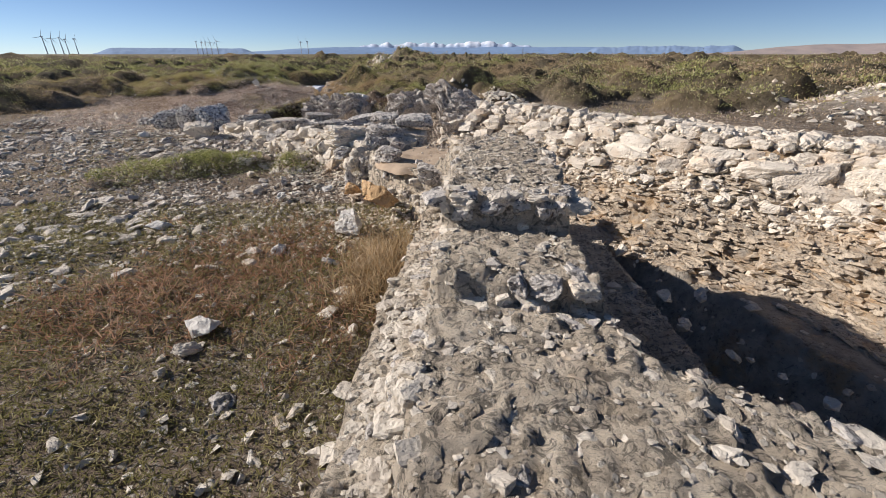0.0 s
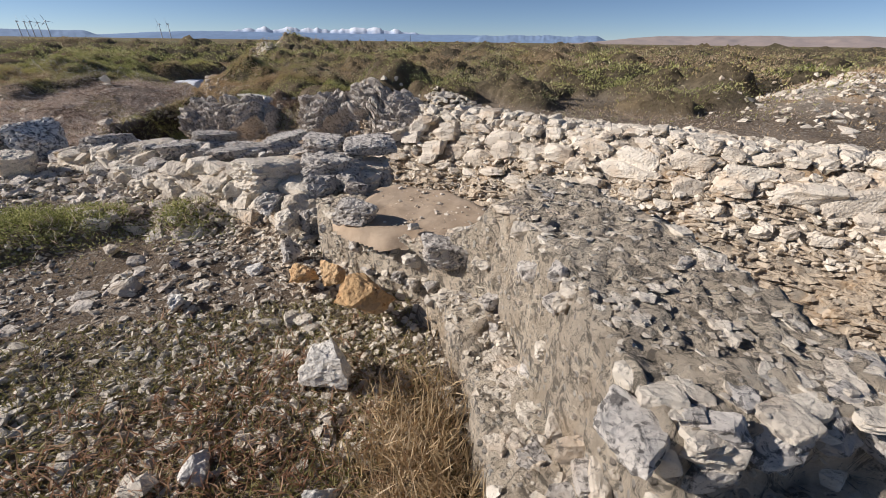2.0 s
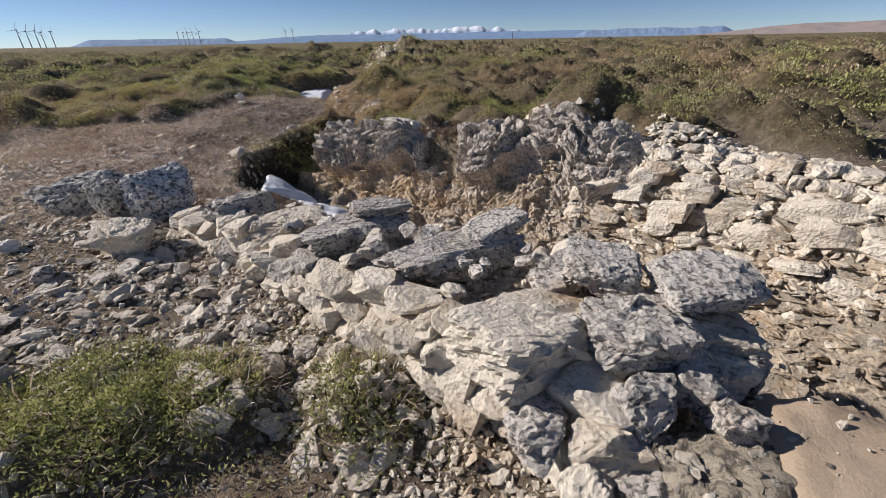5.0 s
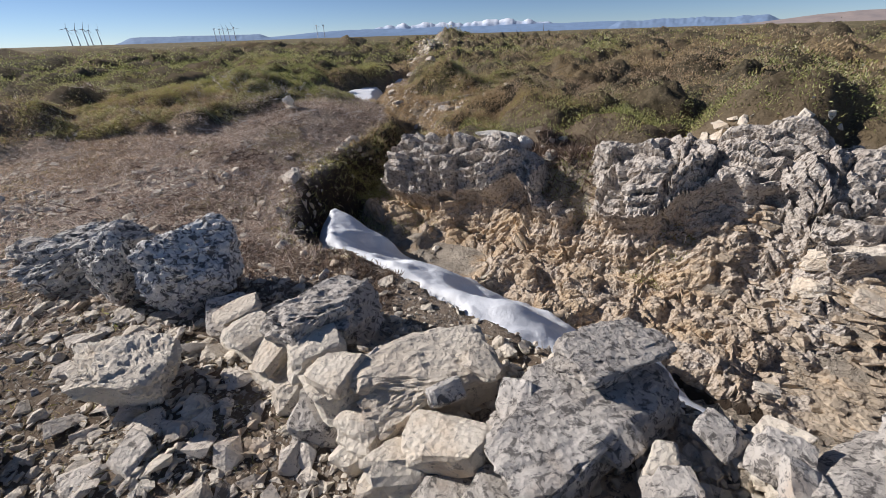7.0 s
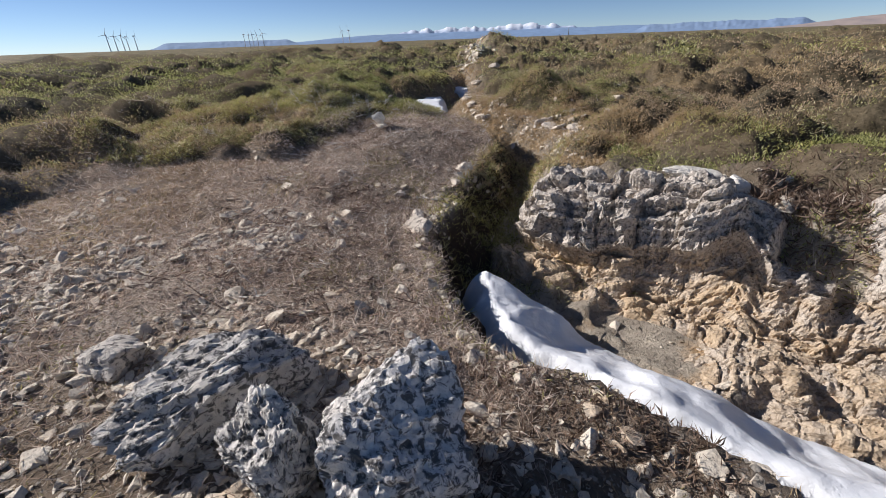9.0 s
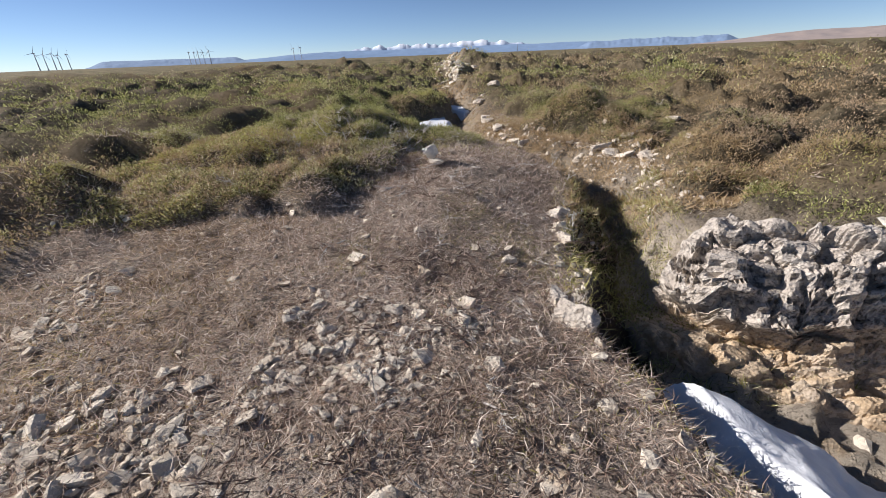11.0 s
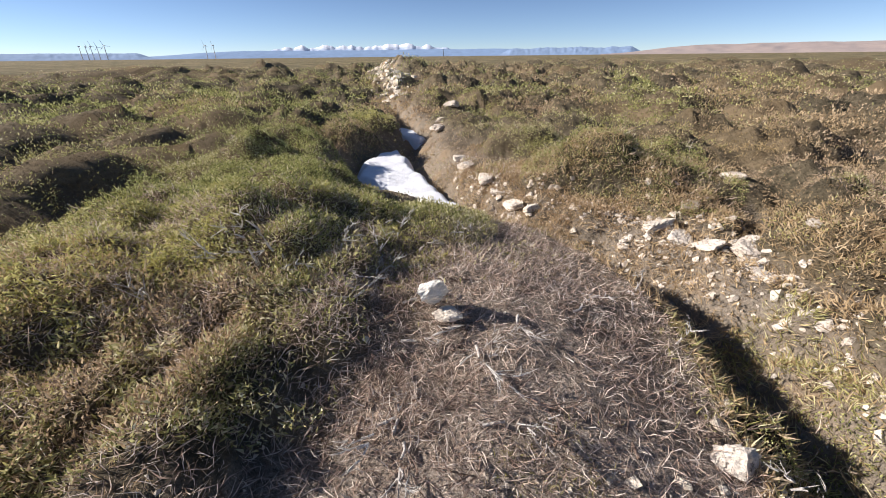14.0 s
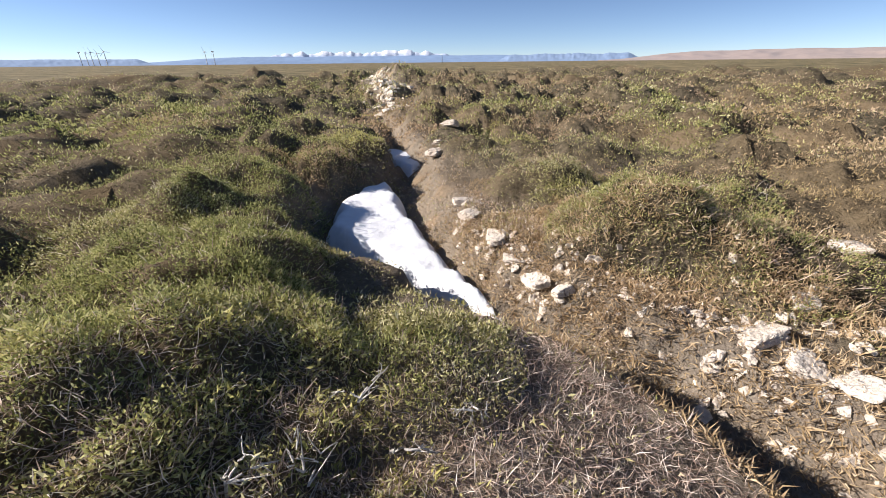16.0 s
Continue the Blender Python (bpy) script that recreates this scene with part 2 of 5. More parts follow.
RIGHT = [(5.8, -6), (5.5, 2), (4.8, 4.5), (3.55, 6.0), (2.75, 7.2), (1.65, 8.5), (0.2, 9.9), (-1.1, 10.85), (-2.2, 11.45), (-3.3, 12.0), (-3.62, 12.25), (-3.52, 12.7), (-3.05, 14.2),
         (-3.1, 15.2), (-3.5, 16.2), (-4.4, 17.4), (-4.7, 18.6), (-4.6, 20.5), (-4.4, 23), (-4.6, 27), (-5.2, 31)]


def line_dist(x, y, line):
    best = np.full(np.shape(x), 1e9)
    for (ax, ay), (bx, by) in zip(line, line[1:]):
        dx, dy = bx - ax, by - ay
        k = np.clip(((x - ax) * dx + (y - ay) * dy) / (dx * dx + dy * dy), 0, 1)
        best = np.minimum(best, np.hypot(x - ax - k * dx, y - ay - k * dy))
    return best


def inside(x, y, poly):
    hit = np.zeros(np.shape(x), bool)
    for (ax, ay), (bx, by) in zip(poly, poly[1:] + poly[:1]):
        if ay != by:
            hit ^= ((ay > y) != (by > y)) & (x < (bx - ax) * (y - ay) / (by - ay) + ax)
    return hit


def smooth(v):
    v = np.clip(v, 0, 1)
    return v * v * (3 - 2 * v)


RNG = np.random.default_rng(7)
TABLE = RNG.random((256, 256))


def vnoise(x, y, seed=0):
    """Smooth value noise in 0..1."""
    x, y = np.asarray(x, float) + seed * 17.31, np.asarray(y, float) + seed * 9.73
    ix, iy = np.floor(x).astype(int), np.floor(y).astype(int)
    fx, fy = x - ix, y - iy
    fx, fy = fx * fx * (3 - 2 * fx), fy * fy * (3 - 2 * fy)
    a, b = TABLE[ix & 255, iy & 255], TABLE[(ix + 1) & 255, iy & 255]
    c, d = TABLE[ix & 255, (iy + 1) & 255], TABLE[(ix + 1) & 255, (iy + 1) & 255]
    return (a * (1 - fx) + b * fx) * (1 - fy) + (c * (1 - fx) + d * fx) * fy


def fbm(x, y, octaves=4, seed=0, gain=0.5):
    total, amp, size = 0.0, 1.0, 0.0
    for i in range(octaves):
        total = total + amp * (vnoise(x * 2 ** i, y * 2 ** i, seed + i) - 0.5)
        size += amp
        amp *= gain
    return total / size


TRENCH = LEFT + RIGHT[::-1]


def bank_side(x, y):
    """0 on the left of the trench, 1 on its right."""
    mid_y = [-6, 2, 4.5, 6.5, 8.2, 9.6, 11, 12, 13, 14.3, 16, 18, 20, 25, 31, 60]
    mid_x = [3.7, 3.2, 2.6, 1.3, -0.4, -2.6, -3.9, -4.2, -4.0, -3.6, -4.3, -5.4, -5.6, -5, -5.3, -5]
    return smooth((x - np.interp(y, mid_y, mid_x)) / 0.6 + 0.5)


def base_height(x, y):
    left = np.interp(y, [-5, 4, 6, 8, 10, 12, 14.3, 15.7, 17, 20, 30, 60], [-0.14, -0.13, -0.07, 0.04, 0.08, 0.2, 0.5, 0.56, 0.40, 0.30, 0.3, 0.3])
    left = left + smooth((-6.5 - x) / 5) * np.interp(y, [5, 9, 14, 20], [0.12, 0.1, -0.12, -0.05])
    right = np.interp(y, [-5, 5, 8, 10, 11, 12, 15, 18, 30, 60], [0.45, 0.46, 0.45, 0.45, 0.38, 0.22, 0.22, 0.33, 0.45, 0.4])
    right = right + 0.25 * np.exp(-((x - 0.8) ** 2 + (y - 10.9) ** 2) / 1.6)
    # the left bank rounds off towards the lip of the trench
    lip = np.interp(y, [8.5, 9.3, 11.2, 12, 13.2, 14.3, 15.1, 16.5, 18, 21], [0, 0.05, 0.12, 0.16, 0.24, 0.32, 0.24, 0.18, 0.1, 0])
    left = left - lip * np.exp(-(line_dist(x, y, LEFT) / 0.75) ** 2)
    s = bank_side(x, y)
    h = left * (1 - s) + right * s
    # spoil heaps of stone
    h = h + 0.65 * np.exp(-(((x - 9.5) * 0.9 + (y - 8.2) * 0.35) / 3.2) ** 2 - (((y - 8.2) * 0.9 - (x - 9.5) * 0.35) / 1.1) ** 2)
    h = h + 0.75 * np.exp(-((x + 3.4) / 2.2) ** 2 - ((y - 42) / 9) ** 2)
    far = np.hypot(x, y - 10)
    h = h + fbm(x / 6, y / 6, 3, 3) * 0.30 * smooth((far - 6) / 12) + fbm(x / 45, y / 45, 3, 5) * 1.2 * smooth((far - 40) / 120)
    return h


def trench_drop(x, y):
    """How far the ground falls away inside the trench, and how steep a bank it is."""
    wave = 0.42 * smooth((y - 8.6) / 1.5)
    x, y = x + fbm(x * 1.8, y * 1.8, 3, 221, 0.6) * wave, y + fbm(x * 1.8, y * 1.8, 3, 225, 0.6) * wave
    ins = inside(x, y, TRENCH)
    dl, dr = line_dist(x, y, LEFT), line_dist(x, y, RIGHT)
    wr = np.interp(y, [4, 7, 9.5, 11, 12, 13, 15, 18], [1.3, 1.25, 0.9, 0.55, 0.35, 0.45, 0.8, 0.8])
    wl = np.interp(y, [4, 6, 9, 10.5, 13.5, 16], [0.35, 0.3, 0.25, 0.45, 0.5, 0.5])
    depth = np.interp(y, [-6, 4, 7, 9, 11, 12.5, 14.2, 15.5, 17, 20, 26, 31], [1.45, 1.4, 1.3, 1.25, 1.05, 0.62, 0.58, 0.64, 0.6, 0.62, 0.5, 0.1])
    rag = fbm(x * 2.2, y * 2.2, 4, 11, 0.6) * 0.5
    a, b = smooth(dl / wl + rag * 0.5), np.clip(dr / wr + rag * 0.55, 0, 1)
    b = b * b * (3 - 2 * b) * 0.6 + b * 0.4
    k = np.where(ins, np.minimum(a, b), 0)
    return depth * k, ins, dl, dr


def heath_mask(x, y):
    """Where the shrubs grow."""
    m = smooth((y - 10.5) / 4 + smooth((-5.5 - x) / 3) * 0.9 - 0.55 + fbm(x / 3, y / 3, 3, 21) * 1.3)
    m = np.where(bank_side(x, y) > 0.5, smooth((y - 8.6) / 3 + smooth((x - 1.5) / 5) * 1.0 + fbm(x / 4, y / 4, 3, 25) * 1.2 + 0.1), m)
    patha = np.exp(-(((x + 6.0) / 1.1) ** 2)) * smooth((13.9 - y) / 1.2)
    return np.clip(m * (1 - patha), 0, 1)


# cushions of heath: centre, radius, height
CUSH = []
for i in range(6500):
    d = 60 * RNG.random() ** 0.75
    a = RNG.uniform(-1.9, 1.9)
    cx, cy = -4 + d * math.sin(a), 9 + d * math.cos(a)
    r = RNG.uniform(0.22, 0.68) * (1 + d / 40)
    CUSH.append((cx, cy, r, r * RNG.uniform(0.5, 1.0)))
CX, CY, CR, CH = (np.array(v) for v in zip(*CUSH))
tk, tin, tdl, tdr = trench_drop(CX, CY)
edge = np.minimum(tdl, tdr)
keep = (~tin) & (edge > CR * 0.75) & (RNG.random(len(CX)) < heath_mask(CX, CY) * (0.35 + 0.9 * smooth(fbm(CX / 5, CY / 5, 3, 27) * 4 + 0.5)))
keep &= ~((CX > -10) & (CX < -4.3) & (CY < 14.4) & (CY > 4)) & ~((CX > -7.6) & (CX < -4.3) & (CY < 15.2)) & ~((CX > -9) & (CX < 4.5) & (CY < 9)) & ~((CX > 4) & (CY < 5.5))
keep &= np.exp(-(((CX - 9.5) * 0.9 + (CY - 8.2) * 0.35) / 3.6) ** 2 - (((CY - 8.2) * 0.9 - (CX - 9.5) * 0.35) / 1.5) ** 2) < 0.2
keep &= ~((CX > -6.7) & (CX < -4.2) & (CY > 14.6) & (CY < 17.4))
keep &= ~((np.abs(CX + 7.2) < 1.0) & (np.abs(CY - 15.6) < 1.2))
CUSH = [c for c, k in zip(CUSH, keep) if k]
# small tussocks beside the walk
for i in range(420):
    cx, cy = RNG.uniform(-10.5, -6.0), RNG.uniform(11.9, 16)
    if cx < np.interp(cy, [10, 12.4, 13.0, 13.6, 16], [-10.5, -9.8, -8.4, -6.9, -6.0]):
        r = RNG.uniform(0.12, 0.34)
        CUSH.append((cx, cy, r, r * RNG.uniform(0.45, 0.8)))
for i in range(260):
    cx, cy = RNG.uniform(-3.2, 3.0), RNG.uniform(12.2, 20)
    r = RNG.uniform(0.12, 0.36)
    if cx - r > np.interp(cy, [12, 14, 16, 18, 20], [-2.8, -2.5, -3.0, -4.2, -4.1]):
        CUSH.append((cx, cy, r, r * RNG.uniform(0.35, 0.65)))
# the cushions that the walk passes nearest
NEAR = [(-7.25, 15.55, 0.85, 0.50), (-7.3, 17.0, 0.95, 0.50), (-6.75, 16.25, 0.5, 0.3), (-7.25, 17.6, 0.55, 0.4), (-8.3, 16.4, 0.9, 0.45), (-7.8, 18.4, 0.6, 0.45),
        (-7.6, 19.6, 0.9, 0.5), (-6.9, 21.6, 0.9, 0.45), (-6.3, 23.5, 0.9, 0.45), (-8.6, 18.2, 0.8, 0.4), (-9.2, 14.8, 0.7, 0.3), (-8.4, 13.6, 0.6, 0.2), (-3.3, 17.4, 0.75, 0.3),
        (-2.6, 16.5, 0.8, 0.24), (-3.2, 18.6, 0.8, 0.35), (-1.2, 15.3, 0.45, 0.25), (-2.2, 13.4, 0.4, 0.16), (-1.9, 17.8, 0.7, 0.3), (-5.75, 15.75, 0.62, 0.08), (-3.65, 5.95, 0.62, 0.20), (-3.1, 6.1, 0.4, 0.14), (-2.2, 6.1, 0.32, 0.10), (-4.3, 5.6, 0.5, 0.14)]


def cushion(x, y, items, top=1.0):
    h = np.zeros(np.shape(x))
    x, y = x + fbm(x * 1.6, y * 1.6, 3, 191) * 0.55, y + fbm(x * 1.6, y * 1.6, 3, 195) * 0.55
    for cx, cy, r, k in items:
        d2 = ((x - cx) ** 2 + (y - cy) ** 2) / (r * r)
        h = np.maximum(h, np.where(d2 < 1, k * top * np.sqrt(np.clip(1 - d2, 0, 1)), 0))
    return h


def height(x, y, shrubs=True):
    x, y = np.asarray(x, float), np.asarray(y, float)
    drop, ins, dl, dr = trench_drop(x, y)
    near = smooth((30 - np.hypot(x + 3, y - 9)) / 10)
    h = base_height(x, y) - drop + near * (fbm(x * 1.3, y * 1.3, 3, 31) * 0.10 + fbm(x * 6, y * 6, 3, 35) * 0.05)
    h = h + np.where(drop > 0.06, fbm(x * 3.5, y * 3.5, 4, 41, 0.7) * 0.16, 0)
    # beds of limestone in the banks
    bed = h / 0.15 + fbm(x * 0.8, y * 0.8, 3, 43) * 3
    f = bed - np.floor(bed)
    ledge = h + (smooth((f - 0.5) * 3.2 + 0.5) - f) * 0.15
    return np.where((drop > 0.05) & (y < 13.2), ledge, h)


def link_mesh(name, verts, faces, mats, parent=None, flat=False):
    me = bpy.data.meshes.new(name)
    verts = np.ascontiguousarray(verts, np.float32)
    faces = np.ascontiguousarray(faces, np.int32)
    n, w = faces.shape
    me.vertices.add(len(verts))
    me.vertices.foreach_set("co", verts.ravel())
    me.loops.add(n * w)
    me.loops.foreach_set("vertex_index", faces.ravel())
    me.polygons.add(n)
    me.polygons.foreach_set("loop_start", np.arange(0, n * w, w, dtype=np.int32))
    me.polygons.foreach_set("loop_total", np.full(n, w, np.int32))
    me.polygons.foreach_set("use_smooth", np.full(n, not flat))
    me.update(calc_edges=True)
    for m in mats if isinstance(mats, (list, tuple)) else [mats]:
        me.materials.append(m)
    ob = new(name, me)
    if parent:
        ob.parent = parent
    return ob


def grid_faces(nx, ny):
    i = np.arange(nx - 1)[None, :] + np.arange(ny - 1)[:, None] * nx
    return np.stack([i, i + 1, i + nx + 1, i + nx], -1).reshape(-1, 4)


def thing(name, label, category, group="", kind="", at=(0, 0, 0)):
    ob = new(name)
    ob.location = at
    return tagged(ob, label, category, group, kind)


# ---- ground: one sheet to the horizon ----
def steps(a, b, step):
    return list(np.arange(a, b, step))


def grow(start, step, rate, end):
    out, v = [], start
    while abs(v) < abs(end) or v * end < 0:
        out.append(v)
        step *= rate
        v += step if end > start else -step
    return out + [end]


XS = np.array(grow(-22, 0.3, 1.16, -4600)[::-1] + steps(-21.8, -8.5, 0.33) + steps(-8.5, 5.2, 0.066) + steps(5.2, 22, 0.33) + grow(22, 0.3, 1.16, 4600))
YS = np.array(grow(-2, 0.3, 1.22, -4600)[::-1] + steps(-1.9, 0.6, 0.2) + steps(0.6, 19, 0.066) + steps(19, 45, 0.3) + grow(45, 0.3, 1.12, 4600))
GX, GY = np.meshgrid(XS, YS)
GZ = height(GX, GY)
CU = np.zeros_like(GZ)
for cx, cy, r, k in CUSH + NEAR:
    i0, i1 = np.searchsorted(XS, (cx - r - 0.3, cx + r + 0.3))
    j0, j1 = np.searchsorted(YS, (cy - r - 0.3, cy + r + 0.3))
    CU[j0:j1, i0:i1] = np.maximum(CU[j0:j1, i0:i1], cushion(GX[j0:j1, i0:i1], GY[j0:j1, i0:i1], [(cx, cy, r, k)], 0.8))
CU = CU * (1 + 0.7 * fbm(GX * 2.4, GY * 2.4, 3, 199) + 0.5 * fbm(GX * 6, GY * 6, 2, 203))
CU = CU * (1 - smooth((12.6 - GY) / 0.5 + fbm(GX * 2, GY * 2, 2, 207)) * smooth((GX + 9.9) / 0.6) * smooth((-5.3 - GX) / 0.5))
GZ = GZ + CU
ground = link_mesh("ground", np.stack([GX, GY, GZ], -1).reshape(-1, 3), grid_faces(len(XS), len(YS)), GROUND)
tagged(ground, "stony brown plateau soil with dry heath litter", "ground", kind="structure")


def ground_z(x, y, of=GZ):
    """Height of the sheet itself, cushions included."""
    x, y = np.asarray(x, float), np.asarray(y, float)
    i = np.clip(np.searchsorted(XS, x) - 1, 0, len(XS) - 2)
    j = np.clip(np.searchsorted(YS, y) - 1, 0, len(YS) - 2)
    fx, fy = (x - XS[i]) / (XS[i + 1] - XS[i]), (y - YS[j]) / (YS[j + 1] - YS[j])
    return (of[j, i] * (1 - fx) + of[j, i + 1] * fx) * (1 - fy) + (of[j + 1, i] * (1 - fx) + of[j + 1, i + 1] * fx) * fy


def ground_n(x, y, e=0.06):
    gx = (ground_z(x + e, y) - ground_z(x - e, y)) / (2 * e)
    gy = (ground_z(x, y + e) - ground_z(x, y - e)) / (2 * e)
    n = np.stack([-gx, -gy, np.ones_like(gx)], -1)
    return n / np.linalg.norm(n, axis=-1, keepdims=True)


def litter_amount(x, y):
    rim = np.interp(y, [8, 10, 11.3, 12.4, 13.0, 13.5, 15, 17], [-7.2, -9.2, -10.2, -9.8, -8.2, -6.7, -5.5, -5.0])
    a = smooth((y - 8.0) / 2.2 + fbm(x, y, 3, 51) * 0.8) * smooth((x - rim) / 0.7 + 0.5 + fbm(x * 1.5, y * 1.5, 3, 53) * 1.2) * smooth((16.5 - y) / 1.2)
    return np.clip(a + smooth((y - 10) / 3) * 0.3, 0, 1)


drop, ins, dl, dr = trench_drop(GX, GY)
rocky = np.where(ins, smooth(drop / 0.12) * np.where(GY < 13, 1, 0.25), 0)
# where shade is painted in: the trench's left bank and floor
trench_shade = np.where(ins & (GY > 7.5) & (dl < dr * 0.8), smooth(drop / 0.1) * smooth((15.5 - GY) / 1.5), 0)
pile = np.exp(-(((GX - 9.5) * 0.9 + (GY - 8.2) * 0.35) / 3.4) ** 2 - (((GY - 8.2) * 0.9 - (GX - 9.5) * 0.35) / 1.2) ** 2)
rocky = np.maximum(rocky, smooth(pile * 2.2 - 0.4))
rocky = np.maximum(rocky, np.exp(-((GX + 4.9) / 0.8) ** 2 - ((GY - 41) / 8) ** 2) * 0.9)
heathy = np.maximum(smooth(CU / 0.1), heath_mask(GX, GY) * 0.7 * (~ins)) * smooth((np.hypot(GX + 4, GY - 9)) / 5)
heathy = np.maximum(heathy, np.where(ins & (GY > 12), 0.6, 0))
heathy = heathy * (1 - 0.75 * smooth((13.4 - GY) / 0.8) * smooth((GX + 11) / 1.5) * (bank_side(GX, GY) < 0.5))
for name, v in (("far", smooth((np.hypot(GX + 4, GY - 12) - 45) / 30)), ("rock", rocky), ("trench_shade", trench_shade), ("heath", np.clip(heathy, 0, 1)), ("litter", litter_amount(GX, GY))):
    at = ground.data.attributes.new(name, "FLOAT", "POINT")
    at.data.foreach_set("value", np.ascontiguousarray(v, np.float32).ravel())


# ---- stones ----
def ico(level):
    bm = bmesh.new()
    bmesh.ops.create_icosphere(bm, subdivisions=level, radius=1)
    bm.verts.ensure_lookup_table()
    v = np.array([q.co[:] for q in bm.verts])
    f = np.array([[q.index for q in p.verts] for p in bm.faces])
    bm.free()
    return v, f


ICO = {k: ico(k) for k in (1, 2, 3, 4, 5)}


def rock_shape(seed, level, blocky=False, rough=0.09, cuts=13):
    """A broken piece of limestone about 2 across: a ball cut by planes, then worn and pitted."""
    rng = np.random.default_rng(seed)
    p, f = ICO[level]
    n = rng.normal(size=(cuts, 3))
    n /= np.linalg.norm(n, axis=1, keepdims=True)
    d = rng.uniform(0.62, 0.95, cuts)
    if blocky:
        ax = np.array([[1, 0, 0], [-1, 0, 0], [0, 1, 0], [0, -1, 0], [0, 0, 1], [0, 0, -1.0]]) + rng.normal(size=(6, 3)) * 0.09
        ax /= np.linalg.norm(ax, axis=1, keepdims=True)
        n, d = np.vstack([n, ax]), np.concatenate([d * 1.3 + 0.1, rng.uniform(0.66, 0.8, 6)])
    dot = p @ n.T
    r = np.min(np.where(dot > 0.02, d / np.maximum(dot, 0.02), 9), axis=1)
    r = np.minimum(r, 1.35)
    if level > 1:
        o = Vector((seed * 3.7, seed * 1.3, 0))
        w = [noise.fractal(Vector(q) * 2.2 + o, 0.8, 2.1, 5 if level > 3 else 3) for q in p]
        r = r * (1 + rough * np.array(w))
    if level > 3:
        w = [noise.turbulence(Vector(q) * 6 + o, 3, True) for q in p]
        r = r * (1 - 0.09 * np.clip(np.array(w) - 0.35, 0, 1))
    v = p * r[:, None]
    return v / np.abs(v).max(), f


def hull(p):
    """The faces of the convex hull of a few points, turned outwards."""
    n, faces, mid = len(p), [], p.mean(axis=0)
    for a in range(n):
        for q in range(a + 1, n):
            for r in range(q + 1, n):
                m = np.cross(p[q] - p[a], p[r] - p[a])
                s = (p - p[a]) @ m
                if s.max() < 1e-9 or s.min() > -1e-9:
                    faces.append((a, q, r) if (p[a] - mid) @ m > 0 else (a, r, q))
    used = sorted({i for f in faces for i in f})
    at = {v: i for i, v in enumerate(used)}
    return p[used], np.array([[at[i] for i in f] for f in faces])


def shard(seed, count=10, boxy=False):
    """A sharp-edged broken stone with few faces."""
    rng = np.random.default_rng(seed)
    if boxy:
        p = rng.uniform(-1, 1, (count, 3))
        k = np.abs(p).argmax(axis=1)
        p[np.arange(count), k] = np.sign(p[np.arange(count), k]) * rng.uniform(0.82, 1.0, count)
        p = np.clip(p * 1.15, -1, 1) + rng.normal(size=(count, 3)) * 0.04
    else:
        p = unit(rng.normal(size=(count, 3))) * rng.uniform(0.75, 1, (count, 1))
    v, f = hull(p)
    return v / np.abs(v).max(), f


def unit(v):
    return v / np.maximum(np.linalg.norm(v, axis=-1, keepdims=True), 1e-6)


def crag(seed, cuts=5, rough=0.09, count=20, boxy=True):
    """A broken block whose faces are pitted and split."""
    v, f = shard(seed, count, boxy)
    bm = bmesh.new()
    bv = [bm.verts.new(q) for q in v]
    for t in f:
        bm.faces.new([bv[i] for i in t])
    bmesh.ops.subdivide_edges(bm, edges=bm.edges[:], cuts=cuts, use_grid_fill=True)
    bmesh.ops.triangulate(bm, faces=bm.faces[:])
    bm.verts.ensure_lookup_table()
    p = np.array([q.co[:] for q in bm.verts])
    g = np.array([[q.index for q in t.verts] for t in bm.faces])
    bm.free()
    o = Vector((seed * 3.7, seed * 1.3, 0))
    w = np.array([noise.fractal(Vector(q) * 1.9 + o, 0.7, 2.1, 5) for q in p])
    # beds split apart along the block
    w = w - 0.8 * np.clip(np.array([noise.fractal(Vector((q[0] * 0.7, q[1] * 0.7, q[2] * 4)) + o, 0.9, 2.0, 2) for q in p]) - 0.15, 0, 1)
    fine = np.array([noise.turbulence(Vector(q) * 4.5 + o, 3, True) for q in p]) - 0.5
    p = p + unit(p) * (rough * (w - 0.55 * fine))[:, None]
    return p / np.abs(p).max(), g


def quarried(seed, cuts=9, beds=5, rough=0.06, taper=0.13, chips=5, pits=0.0):
    """A bedded block of limestone: skewed corners, broken edges, beds that stand in and out."""
    rng = np.random.default_rng(seed)
    bm = bmesh.new()
    bmesh.ops.create_cube(bm, size=2)
    bmesh.ops.subdivide_edges(bm, edges=bm.edges[:], cuts=cuts, use_grid_fill=True)
    bmesh.ops.triangulate(bm, faces=bm.faces[:])
    bm.verts.ensure_lookup_table()
    p = np.array([q.co[:] for q in bm.verts])
    g = np.array([[q.index for q in t.verts] for t in bm.faces])
    bm.free()
    p = p * (np.abs(p).max(axis=1) / (np.abs(p) ** 9).sum(axis=1) ** (1 / 9))[:, None]
    for sx, sy, sz in itertools.product((-1, 1), repeat=3):
        w = (1 + sx * p[:, 0]) * (1 + sy * p[:, 1]) * (1 + sz * p[:, 2]) / 8
        p = p + w[:, None] * rng.normal(size=3) * taper
    for k in range(chips):
        n = unit(np.sign(rng.normal(size=3)) * rng.uniform(0.25, 1, 3))
        over = p @ n - rng.uniform(0.95, 1.25)
        p = p - n * np.maximum(over, 0)[:, None]
    o = Vector((seed * 3.7, seed * 1.3, 0))
    wave = np.array([noise.fractal(Vector(q) * 1.2 + o, 0.8, 2.1, 3) for q in p])
    if beds:
        b = (p[:, 2] + wave * 0.12) * beds / 2 + beds
        i = np.floor(b).astype(int)
